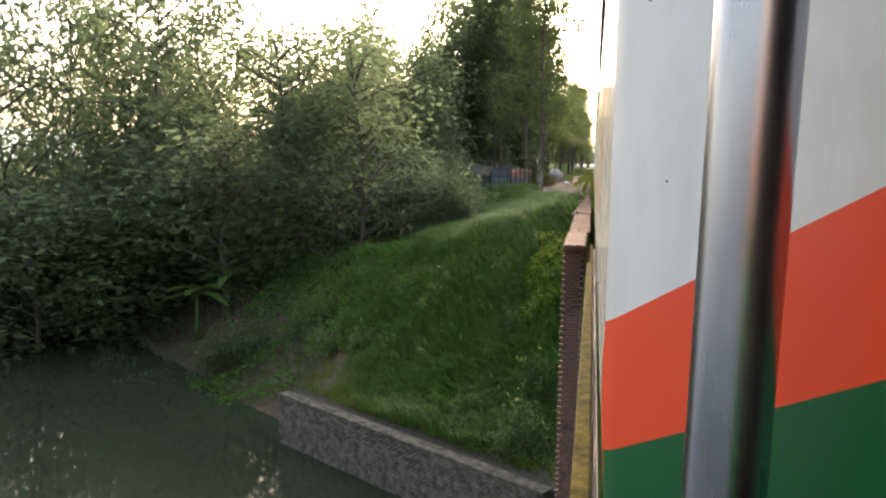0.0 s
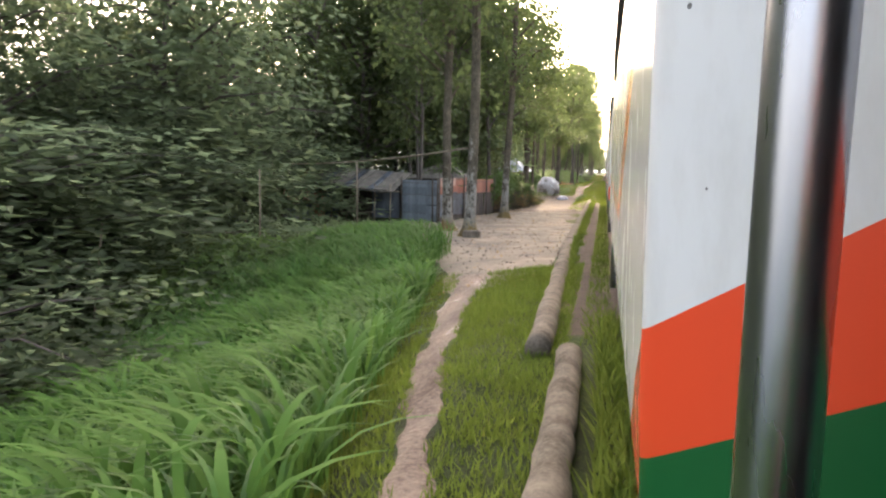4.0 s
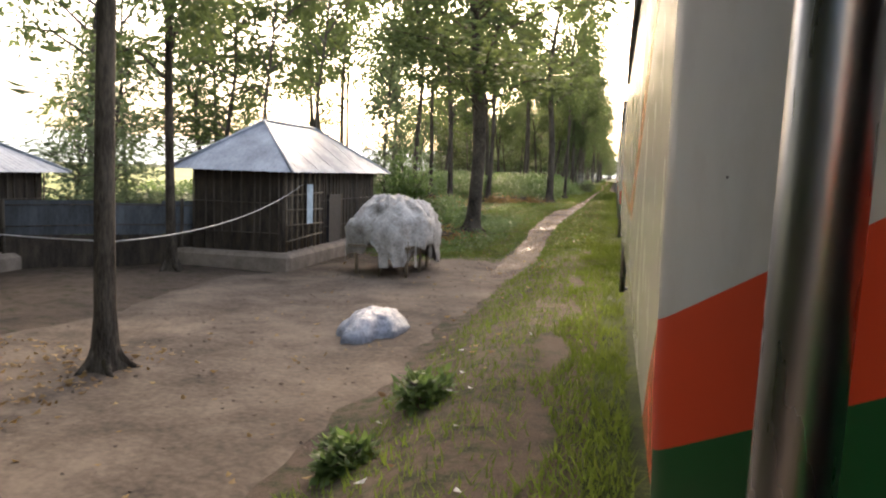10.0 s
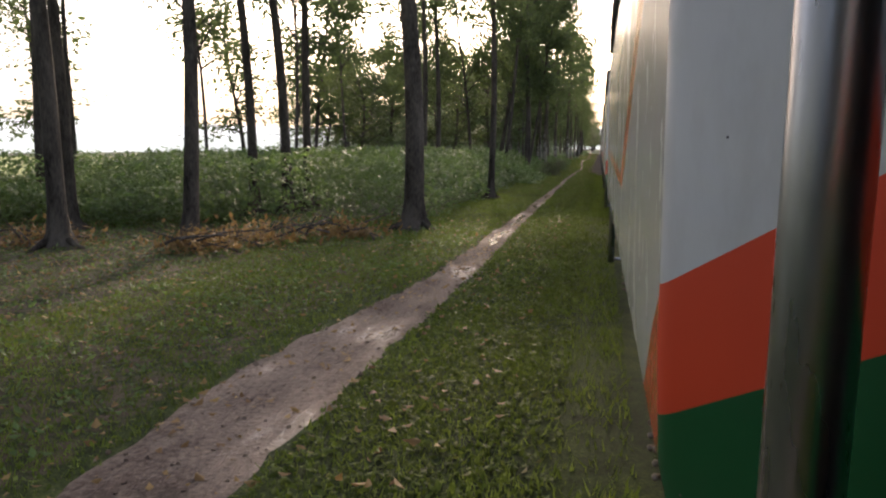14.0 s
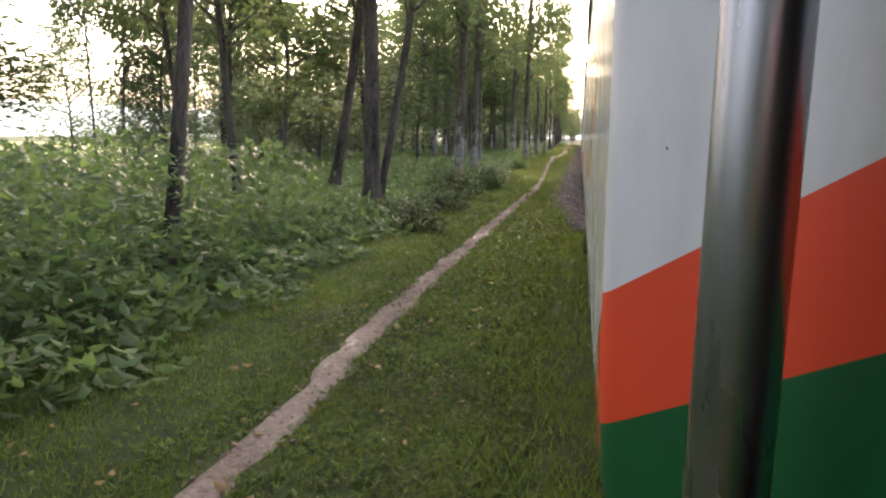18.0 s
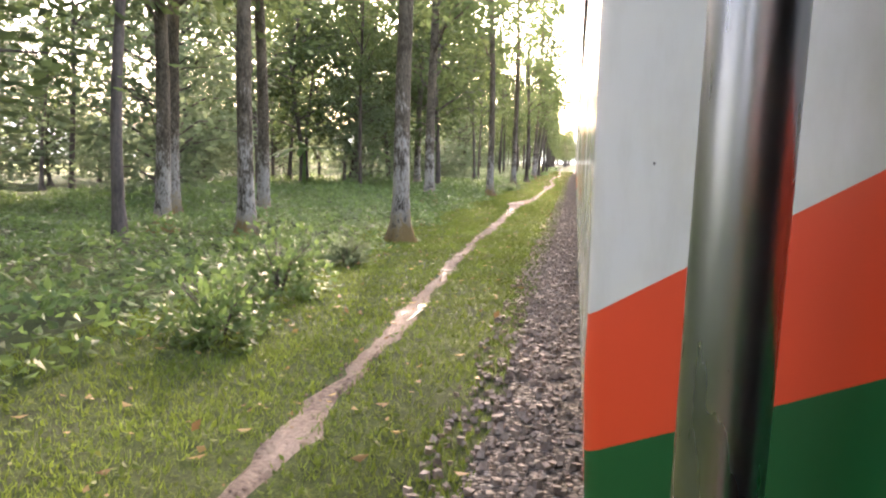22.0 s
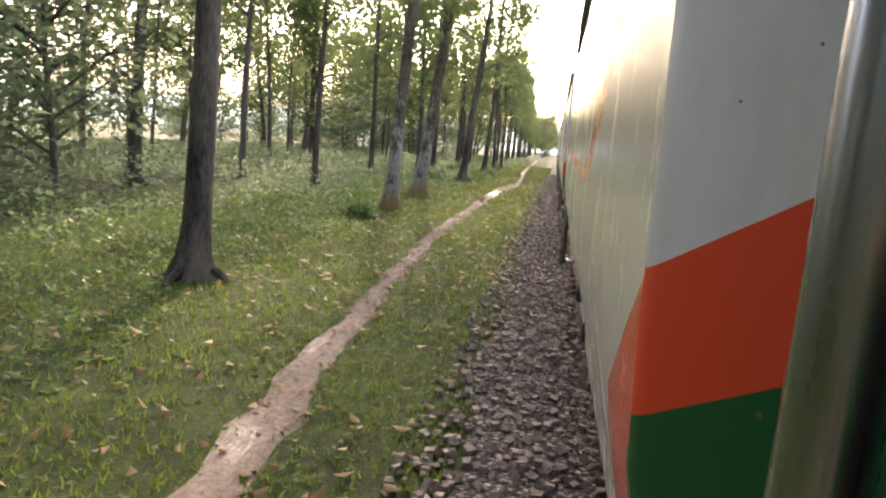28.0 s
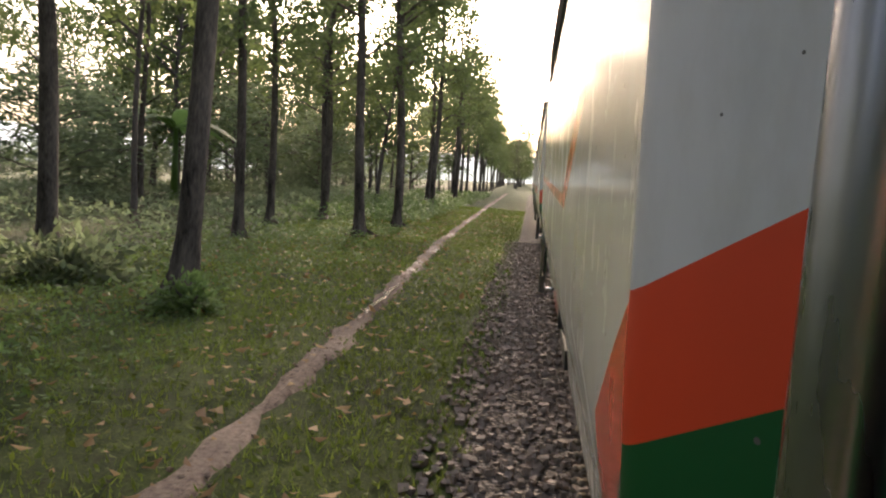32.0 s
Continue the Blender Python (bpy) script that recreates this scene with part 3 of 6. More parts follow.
def coach():
    thing = empty("rail_coach", Matrix.Identity(4), "white railway coach with orange and green bands and chromed handrail", "train coach", "coaches of the standing train")
    full = SECTION + [(2.9 - x, z) for x, z in SECTION[-2::-1]]
    y0, y1 = 0.012, BAY - 1.45
    ys = [y0, 0.05, 0.3, 1.0, 2.0, 3.3, y1]
    n = len(SECTION)
    v = [(x, y, z) for y in ys for x, z in SECTION]
    f = [(i * n + k, i * n + k + 1, (i + 1) * n + k + 1, (i + 1) * n + k) for i in range(len(ys) - 1) for k in range(n - 1)]
    part("body_side", mesh_of("body_side", v, f, PAINT_SIDE, True), PAINT_SIDE, thing, "glossy off-white side with orange band")
    v = [(2.9 - x, y, z) for y in (-1.45, y1) for x, z in SECTION]
    f = [(k, n + k, n + k + 1, k + 1) for k in range(n - 1)]
    part("body_side", mesh_of("far_side", v, f, PAINT_SIDE, True), PAINT_SIDE, thing)
    # tapered end wall beside the doorway, with a rounded corner
    run = [(0.0, 0.012), (0.0015, 0.005), (0.006, -0.004), (0.012, -0.012), (0.10, -0.117), (0.2, -0.236), (0.215, -0.252)]
    rows = [(x, z) for x, z in SECTION if z < 3.6]
    v, f = [], []
    for k, (dx, dy) in enumerate(run):
        fade = max(0.0, 1 - dx / 0.3)
        for x, z in rows:
            v.append((dx + x * (0.25 + 0.75 * fade), dy, z))
    m = len(rows)
    f = [(i * m + k, (i + 1) * m + k, (i + 1) * m + k + 1, i * m + k + 1) for i in range(len(run) - 1) for k in range(m - 1)]
    part("corner_panel", mesh_of("corner_panel", v, f, PAINT_PANEL, True), PAINT_PANEL, thing, "flat white panel with slanting orange and green bands")
    v = [(x if j else x + 0.3, y1 + 0.35 * (1 - j), z) for j in (0, 1) for x, z in rows]
    f = [(k, k + 1, m + k + 1, m + k) for k in range(m - 1)]
    part("corner_panel", mesh_of("corner_panel_back", v, f, PAINT_PANEL, True), PAINT_PANEL, thing)
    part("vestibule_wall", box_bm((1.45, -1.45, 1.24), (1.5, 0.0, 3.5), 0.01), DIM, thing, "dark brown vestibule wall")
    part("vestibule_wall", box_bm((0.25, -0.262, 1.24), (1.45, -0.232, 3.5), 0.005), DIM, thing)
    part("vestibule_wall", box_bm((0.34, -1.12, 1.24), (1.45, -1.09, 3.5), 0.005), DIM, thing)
    part("door_frame", box_bm((0.213, -0.275, 1.24), (0.25, -0.235, 3.5), 0.006), RUBBER, thing)
    part("doorstep", box_bm((0.24, -1.12, 1.1), (0.5, -0.33, 1.25), 0.01), STEEL, thing)
    part("roof_over_door", box_bm((0.3, -1.46, 3.5), (2.6, 0.02, 3.7), 0.03), PAINT_PANEL, thing)
    part("end_floor", box_bm((0.3, -1.45, 1.12), (2.6, BAY - 1.45, 1.24), 0.0), STEEL, thing)
    # handrail, slightly leaning, on two brackets
    rail = tube("handrail", [(0.068 + 0.0085 * z, -0.205 - 0.0507 * z, 2.38 + z) for z in (-0.85, -0.4, 0.0, 0.4, 0.85)], 0.0238, CHROME, thing, 32, "worn chromed steel tube handrail")
    for z in (-0.82, 0.82):
        tube("bracket", [(0.0685, -0.205 - 0.05 * z, 2.38 + z), (0.2, -0.235 - 0.05 * z, 2.38 + z)], 0.014, CHROME, rail, 10)
    for z, r in ((3.1, 0.012), (3.17, 0.014), (3.25, 0.012)):
        part("gutter", box_bm((-0.006, 1.2, z), (0.05, y1 - 0.1, z + r), 0.003), RUBBER, thing, "black rubber window seal strip")
    for a in (1.5, 3.1):
        part("window", box_bm((0.006, a, 3.0), (0.05, a + 1.3, 3.1), 0.004), GLASS, thing)
    for y in (2.2, 4.4):
        for x in (0.55, 2.15):
            v, f = tube_data([(x, y, 0.75), (x + 0.12, y, 0.75)], [0.45, 0.45], 24)
            part("wheel", mesh_of("wheel", v, f, STEEL), STEEL, thing)
    part("bogie_frame", box_bm((0.45, 1.5, 0.65), (2.4, 5.0, 1.12), 0.04), STEEL, thing)
    for y in (3.75, 4.2):
        tube("spring", [(0.36 + 0.06 * math.cos(k * 0.9), y + 0.06 * math.sin(k * 0.9), 0.55 + 0.012 * k) for k in range(46)], 0.02, CONCRETE, thing, 6, "dusty bogie spring")
    return thing


first = coach()
first.matrix_basis = pose(0, -4 * BAY + 0.66, 0)
for k in range(-3, 80):
    copy_thing(first, pose(0, k * BAY + 0.66, 0))
for x in (0.7, 2.2):
    tagged(new("rail", mesh_of("rail", *[(lambda b: ([v.co[:] for v in b.verts], [[v.index for v in fc.verts] for fc in b.faces]))(box_bm((x, -40, 0.15), (x + 0.07, 620, 0.3)))][0], RUST)), "long rusty steel railway rail", "rail", kind="structure")

# ------------------------------------------------------------------ trees


def trunk_mesh(name, seed, tall, r, mat, bend=0.4, flare=2.1):
    g = np.random.default_rng(seed)
    hs = np.array([-0.5, 0, 0.15, 0.4, 0.9, 1.8, 3, 4.5, 6.5, 9, 12, tall])
    hs = hs[hs <= tall]
    p = g.uniform(0, 6.3)
    pts = [(bend * math.sin(h * 0.33 + p) * h / tall - bend * math.sin(p) * 0, bend * math.cos(h * 0.27 + p) * h / tall, h) for h in hs]
    rad = [r * (1 - 0.72 * max(h, 0) / tall) * (1 + (flare - 1) * math.exp(-max(h, 0) / 0.28)) for h in hs]
    v, f = tube_data(pts, rad, 15, False)
    v = [Vector((q.x * (1 + 0.26 * max(0, 1 - max(q.z, 0) / 0.6) * math.sin(5 * math.atan2(q.y, q.x) + seed)), q.y * (1 + 0.26 * max(0, 1 - max(q.z, 0) / 0.6) * math.sin(5 * math.atan2(q.y, q.x) + seed)), q.z)) if q.z < 0.6 else q for q in v]
    return mesh_of(name, v, f, mat, True), pts


def limbs_and_leaves(seed, pts, low, high, reach, limbs, clumps, leaves, spread, size, mat, bark, droop=0.3, limb_r=0.07):
    """Limbs out of the trunk, with leaf clumps along their outer halves."""
    g = np.random.default_rng(seed)
    px = np.array(pts)
    lv, lf, at, way = [], [], [], []
    for i in range(limbs):
        h = low + (high - low) * (i + g.uniform(0, 1)) / limbs
        base = np.array([np.interp(h, px[:, 2], px[:, 0]), np.interp(h, px[:, 2], px[:, 1]), h])
        az = g.uniform(0, 2 * math.pi)
        k = 1 - 0.55 * abs((h - low) / (high - low) - 0.35)
        R = reach * k * g.uniform(0.6, 1.15)
        rise = g.uniform(0.1, 0.9) * R * 0.7
        end = base + [R * math.cos(az), R * math.sin(az), rise]
        mid = (base + end) / 2 + [0, 0, 0.15 * R]
        v, f = tube_data([tuple(base), tuple(mid), tuple(end)], [limb_r, limb_r * 0.6, limb_r * 0.25], 5, False)
        o = len(lv)
        lv += v
        lf += [tuple(q + o for q in fc) for fc in f]
        for c in range(clumps):
            t = g.uniform(0.35, 1.08)
            cen = (1 - t) ** 2 * base + 2 * t * (1 - t) * mid + t * t * end + g.normal(0, 0.22 * spread, 3)
            n = int(leaves * g.uniform(0.6, 1.3))
            off = g.normal(0, 1, (n, 3)) * [0.5 * spread, 0.5 * spread, 0.33 * spread]
            at.append(cen + off)
            w = off + g.normal(0, 0.6 * spread, (n, 3))
            w[:, 2] = w[:, 2] * 0.5 - droop * spread
            way.append(w)
    at, way = np.concatenate(at), unit(np.concatenate(way))
    up = unit(np.stack([g.normal(0, 1, len(at)), g.normal(0, 1, len(at)), np.ones(len(at))], 1))
    ln = size * g.uniform(0.6, 1.3, len(at))
    return mesh_of("limbs", lv, lf, bark, True), leaf_cards("crown", at, way, up, ln, ln * 0.45, mat)


def tree_kind(name, seed, tall, r, bark, low, reach, limbs, clumps, leaves, spread, size, label, leafm=None, bend=0.4, category="tree", group="trees beside the railway"):
    tk, pts = trunk_mesh("trunk", seed, tall, r, bark, bend)
    lm, cr = limbs_and_leaves(seed + 50, pts, low, tall * 0.97, reach, limbs, clumps, leaves, spread, size, leafm or LEAF, bark)
    thing = empty(name, Matrix.Identity(4), label, category, group)
    trunk = part("trunk", tk, bark, thing)
    if r > 0.2 and bark is not BARK_PALE:
        q = random.Random(seed)
        for k in range(4):
            a, far = k * 1.57 + q.uniform(-.5, .5), q.uniform(0.6, 1.0)
            tube("root", [(0.1 * math.cos(a), 0.1 * math.sin(a), 0.5), (0.3 * math.cos(a), 0.3 * math.sin(a), 0.2), (far * 0.65 * math.cos(a + .1), far * 0.65 * math.sin(a + .1), 0.08), (far * math.cos(a + .25), far * math.sin(a + .25), -0.03)], [0.1, 0.09, 0.06, 0.03], bark, trunk, 7)
    part("bough", lm, bark, thing)["kind"] = "stuff"
    part("crown", cr, LEAF, thing)
    return thing


def hide_source(thing, spots):
    """The first spot takes the thing itself, the others take copies."""
    for k, m in enumerate(spots):
        if k == 0:
            thing.matrix_basis = m
        else:
            copy_thing(thing, m)


def stand(x, y, k=1.0, tall=1.0, turn=0.0, lean=0.0, sink=0.05):
    return Matrix.Translation((x, y, float(height(x, y)) - sink)) @ pose(0, 0, 0, 0, lean, turn) @ Matrix.Diagonal((k, k, tall, 1))


# trunk positions: x, y, trunk width, lean in degrees (top towards +x)
PALE = [(-7.3, 84.7, .46, 0), (-5.6, 81.0, .46, 1), (-6.75, 101.6, .5, 1.5), (-6.9, 271.2, .46, 0), (-8.9, 289.3, .42, 0), (-4.9, 290.9, .42, 0), (-12.4, 291, .42, 0), (-5.45, 319.2, .4, 0),
        (-7.8, 310.6, .48, 0), (-12.6, 330.6, .5, 0), (-11.3, 296.1, .42, 0), (-14.0, 294.5, .42, 0), (-6.3, 260.1, .48, 1), (-5.2, 335.5, .4, 0), (-5.2, 367.1, .36, 2), (-5.4, 373.2, .44, 5)]
DARK = [(-7.9, 126.5, .7, 0), (-7.7, 132.8, .34, 0), (-13.0, 143.1, .3, 0), (-6.75, 159.2, .62, 1), (-11.2, 190.8, .45, 2), (-16.3, 184.5, .5, 0), (-17.2, 193.8, .42, 0), (-14.4, 189.6, .46, -2), (-22.5, 199.1, .42, 0), (-27.6, 197.7, .5, 0),
        (-6.15, 196.4, .85, 0), (-29, 192.6, .45, 0), (-34, 207, .42, 0), (-33.6, 216, .4, 0), (-6.8, 245.0, .78, 0), (-7.0, 246.5, .26, 10), (-7.7, 233.7, .38, 6), (-12.3, 246.8, .46, -6),
        (-10.7, 252.9, .42, 9), (-21.7, 266, .5, 0), (-19.7, 256.8, .46, -8), (-30.8, 284, .5, 0), (-14.5, 202, .42, -2), (-13.2, 202.5, .42, -2), (-13.2, 205, .4, -1), (-5.7, 212, .44, 1), (-11.7, 222, .38, 1), (-12, 228, .36, 1), 
        (-5.2, 353.4, .42, 0), (-13.9, 366.8, .45, 0), (-5.6, 389.7, .44, 4), (-5.6, 403.6, .4, 3), (-10.1, 374.4, .26, 0), (-10.8, 387.3, .3, 0), (-18.9, 400.9, .45, 0), (-10.2, 406.9, .4, 0),
        (-9.0, 414.6, .3, 0), (-9.9, 420.1, .3, 0), (-9.2, 425.1, .34, 2), (-10.6, 430.4, .4, 0), (-19.3, 428, .36, 0), (-25.2, 418.4, .46, 0), (-19.6, 335.1, .6, 9), (-12.8, 336.7, .44, 0), (-18.2, 309.3, .4, 0), (-13.9, 318.3, .34, 0)]
g = np.random.default_rng(21)
# the regular row goes on along the path, further than one can make out
for y in np.arange(416, 760, 7.5):
    DARK.append((-6.0 - 0.02 * (y - 416) + g.normal(0, .35), y + g.normal(0, 1.2), .34, g.normal(0, 1.5)))

kinds = {}
FIELD = [q for q in DARK if q[0] < -9 and 180 < q[1] < 235]
DARK = [q for q in DARK if q not in FIELD]
WOOD = [q for q in DARK if q[1] > 345]
DARK = [q for q in DARK if q not in WOOD]
for key, bark, spots, word in (("wood", BARK_DARK, WOOD, "straight dark-stemmed tree with a light open crown"), ("pale", BARK_PALE, PALE, "tall tree with pale lichen-mottled trunk"), ("dark", BARK_DARK, DARK, "tall straight tree with dark rough trunk"), ("field", BARK_DARK, FIELD, "tall bare-stemmed tree with a crown high above an open field")):
    made = [tree_kind("tree", s, 18 + s % 3, 0.21, bark, lo, {"dark": 5.0, "wood": 3.3, "pale": 3.8}.get(key, 3.5), {"dark": 26, "wood": 14, "pale": 20}.get(key, 20), 6, {"wood": 32, "dark": 54}.get(key, 38), 1.15, 0.34, word) for s, lo in (((3, 5.0), (11, 6.0), (17, 4.6)) if key == "pale" else ((3, 6.2), (11, 7.2), (17, 5.4)) if key in ("dark", "wood") else ((3, 9.0), (11, 10.0), (17, 8.4)))]
    kinds[key] = made
    for j, thing in enumerate(made):
        hide_source(thing, [stand(x, y, min(1.15, w / 0.42), g.uniform(.9, 1.15) * (1.25 if y < 110 else 1.12 if 185 < y < 262 else 0.8 if y > 408 else 1), g.uniform(0, 360) if not lean else 0, lean) for x, y, w, lean in spots[j::3]])


# stout stems on crowns of common size
for ob in [o for o in scene.objects if o.name.split(".")[0] == "trunk" and o.parent and o.parent.name.split(".")[0] == "tree"]:
    for x, y, w, _ in PALE + DARK + FIELD + WOOD:
        if w > 0.49 and math.hypot(ob.parent.matrix_basis.translation.x - x, ob.parent.matrix_basis.translation.y - y) < 0.01:
            ob.scale = (w / 0.483, w / 0.483, 1)


def scatter(n, x0, x1, y0, y1, gap, taken, seed):
    q, out = np.random.default_rng(seed), []
    for _ in range(n * 12):
        x, y = q.uniform(x0, x1), q.uniform(y0, y1)
        if all((x - a) ** 2 + (y - b) ** 2 > gap * gap for a, b in taken + out):
            out.append((x, y))
        if len(out) == n:
            break
    return out


taken = [(x, y) for x, y, *_ in PALE + DARK + FIELD + WOOD]
slim = [tree_kind("slender_tree", s, 13 + s % 4, 0.12, BARK_GREY, lo, 2.9, 16, 5, 36, 1.1, 0.35, "slender forest tree with grey trunk and thin crown", group="slender trees of the wood", bend=0.7) for s, lo in ((5, 3.2), (8, 4.6), (13, 2.4))]
spots = scatter(95, -46, -9.5, 262, 560, 2.8, taken, 31) + scatter(34, -30, -10, 97, 130, 2.6, taken, 32) + scatter(8, -34, -20, 226, 262, 4, taken, 33) + scatter(5, -70, -36, 150, 230, 8, taken, 34) + scatter(12, -16, -8.5, 105, 124, 2.5, taken, 36) + scatter(7, -30, -17, 156, 182, 4, taken, 37)
for j, thing in enumerate(slim):
    hide_source(thing, [stand(x, y, g.uniform(.8, 1.1 if y < 131 else 1.4), g.uniform(.75, 1.25) * ((1.65 if x > -0.19 * y else 1.0) if y < 131 else 1.1), g.uniform(0, 360), g.normal(0, 2.5)) for x, y in spots[j::3]])
taken += spots
_q = np.random.default_rng(91)
for j, (x, y) in enumerate(scatter(26, -14, -3.5, 560, 860, 6, taken, 38) + scatter(22, 6, 30, 470, 900, 8, taken, 39)):
    copy_thing(slim[j % 3], stand(x, y, _q.uniform(1.2, 1.7), _q.uniform(0.9, 1.2), _q.uniform(0, 360), _q.normal(0, 2)))
# bushy trees, leafy to the ground
bushy = [tree_kind("bushy_tree", s, t, 0.11, BARK_GREY, 0.6, r, 26, 6, 24, 1.25, 0.37, "broad bushy tree with dense dark leaves down to the ground", LEAF_HAZY, 0.5, "tree", "bushy trees") for s, t, r in ((41, 9, 3.6), (43, 11, 4.0), (47, 7, 3.2))]
spots = scatter(34, -46, -16, 52, 84, 3.2, taken, 51) + scatter(16, -32, -19, 84, 108, 3.2, taken, 52) + scatter(12, -44, -16, 286, 348, 4.5, taken, 57) + scatter(42, -40, -13.5, 266, 540, 4.2, taken, 53) + scatter(20, -62, -40, 280, 540, 6, taken, 56) + scatter(12, -60, -42, 40, 75, 5, taken, 54) + [(-13.2, 55.5), (-15.5, 50.5), (-11.4, 60.5), (-24, 47.5), (-21, 50), (-30, 52), (-10.3, 51.5)] + scatter(8, -27, -18, 62, 84, 3.0, taken, 55) + [(-14.5, 110), (-18, 105), (-21, 109), (-16.5, 114), (-24, 112), (-12.5, 115), (-26, 104), (-19, 117), (-22, 101), (-36, 44), (-41, 48), (-33, 49), (-46, 45)]
for j, thing in enumerate(bushy):
    hide_source(thing, [stand(x, y, g.uniform(.8, 1.3) * (0.62 if x > -13.6 and y < 90 else 1.2 if y < 110 and x < -14 else 0.8 if y > 120 else 1), g.uniform(.8, 1.2) * (0.58 if x > -13.6 and y < 90 else 0.78 if y < 98 and -0.47 * y < x < -0.19 * y else 1.4 if y < 118 else 1.1 if 285 < y < 349 else 0.8), g.uniform(0, 360)) for x, y in spots[j::3]])
taken += spots
# a closer stand where the wood thickens
_q = np.random.default_rng(77)
for j, (x, y) in enumerate(scatter(7, -22, -10, 318, 348, 3.0, taken, 61)):
    copy_thing(slim[j % 3], stand(x, y, _q.uniform(1.0, 1.4), _q.uniform(0.9, 1.3), _q.uniform(0, 360), _q.normal(0, 2)))
    taken.append((x, y))
for j, (x, y) in enumerate(scatter(2, -24, -15, 326, 350, 3.5, taken, 62)):
    copy_thing(bushy[j % 3], stand(x, y, _q.uniform(0.7, 1.0), _q.uniform(0.9, 1.2), _q.uniform(0, 360)))
    taken.append((x, y))
# far glowing backdrop: mist haze and a pale woods line painted into its colour
BACK, _nt, _b, _t = nodes_of("painted_mist_glow")
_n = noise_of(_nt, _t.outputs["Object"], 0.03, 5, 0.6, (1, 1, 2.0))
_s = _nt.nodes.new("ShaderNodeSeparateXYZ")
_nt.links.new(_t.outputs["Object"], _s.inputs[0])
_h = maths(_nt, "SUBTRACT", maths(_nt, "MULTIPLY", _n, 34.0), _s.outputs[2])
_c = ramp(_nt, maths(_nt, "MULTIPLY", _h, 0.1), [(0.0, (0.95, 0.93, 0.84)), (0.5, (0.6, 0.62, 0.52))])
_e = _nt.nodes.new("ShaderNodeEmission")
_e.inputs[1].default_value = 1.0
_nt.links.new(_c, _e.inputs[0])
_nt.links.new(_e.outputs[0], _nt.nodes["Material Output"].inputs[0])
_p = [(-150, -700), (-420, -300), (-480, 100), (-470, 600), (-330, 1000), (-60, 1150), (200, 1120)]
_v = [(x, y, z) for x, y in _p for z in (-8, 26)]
tagged(new("backdrop", mesh_of("backdrop", _v, [(2 * k, 2 * k + 2, 2 * k + 3, 2 * k + 1) for k in range(len(_p) - 1)], BACK)), "glowing backdrop sheet painted with pale mist and far woods", "backdrop", kind="structure")

# ------------------------------------------------------------------ grass and undergrowth


def herb_mass(name, n, xy, tall, size, mat, label, category, layer=0.55):
    """Leaves of low plants: xy gives n points, tall their height."""
    q = np.random.default_rng(len(name) * 7 + n)
    x, y = xy
    h = tall * (1 - (1 - layer) * q.uniform(0, 1, n) ** 1.5)
    at = np.stack([x, y, height(x, y) + h], 1)
    way = unit(np.stack([q.normal(0, 1, n), q.normal(0, 1, n), q.normal(-0.15, 0.55, n)], 1))
    up = unit(np.stack([q.normal(0, .6, n), q.normal(0, .6, n), np.ones(n)], 1))
    ln = size * q.uniform(0.6, 1.35, n)
    return tagged(new(name, leaf_cards(name, at, way, up, ln, ln * 0.5, mat)), label, category, kind="stuff")


def area(n, seed, x0, x1, y0, y1, lump=0.0):
    q = np.random.default_rng(seed)
    x, y = q.uniform(0, 1, n), q.uniform(y0, y1, n)
    a = x0(y) if callable(x0) else x0
    b = x1(y) if callable(x1) else x1
    return a + (b - a) * x, y


def lumps(x, y, f=1.0):
    return 0.5 + 0.5 * np.sin(x * 1.1 * f + 1.7 * np.sin(y * 0.7 * f)) * np.sin(y * 0.9 * f + 1.3 * np.sin(x * 0.6 * f))


xy = area(66000, 1, -26, lambda y: -5.6 - 0.6 * np.abs(np.sin(y)), 196.8, 240)
herb_mass("hedge_of_herbs", 66000, xy, (1.75 + 0.75 * lumps(*xy, .6)) * sstep(-xy[0], 5.0, 7.5) + 0.25, 0.23, HERB, "thick waist-high mass of leafy green herbs", "undergrowth", 0.06)
xy = area(12000, 9, -34, -13, 194.5, 199)
herb_mass("hedge_of_herbs", 12000, xy, 0.9 + 0.9 * lumps(*xy, .6), 0.23, HERB, "leafy green herbs round the feet of tall trees", "undergrowth", 0.05)
xy = area(44000, 2, -24, lambda y: -4.2 - 0.8 * np.abs(np.sin(y * .8)), 226, 262)
herb_mass("undergrowth", 44000, xy, ((0.32 + 0.45 * lumps(*xy)) * np.interp(xy[1], [240, 249], [1.2, 0.4])) * sstep(-xy[0], 4.2, 6.6) + 0.08, 0.26, HERB, "knee-high leafy undergrowth beneath trees", "undergrowth", 0.3)
xy = area(85000, 3, -26, lambda y: -4.6 - 0.9 * np.abs(np.sin(y * .37)), 260, 346)
herb_mass("undergrowth", 85000, xy, (0.2 + 0.5 * lumps(*xy, .8) ** 1.5) * sstep(-xy[0], 4.4, 7.2) + 0.07, 0.2, HERB, "knee-high leafy undergrowth beneath trees", "undergrowth", 0.3)
xy = area(42000, 4, -34, lambda y: -8.6 - 0.8 * np.sin(y * .3), 346, 480)
herb_mass("dark_undergrowth", 42000, xy, (0.25 + 0.9 * lumps(*xy, .5)) * sstep(-xy[0], 7.5, 11), 0.22, LEAF_HAZY, "dark bushy undergrowth at the wood's edge", "undergrowth", 0.3)
xy = area(16000, 5, -12, lambda y: -4.6 - 0 * y, 424, 480)
herb_mass("undergrowth", 16000, xy, 0.4 + 0.5 * lumps(*xy), 0.2, HERB, "leafy weeds beside the path", "undergrowth", 0.3)
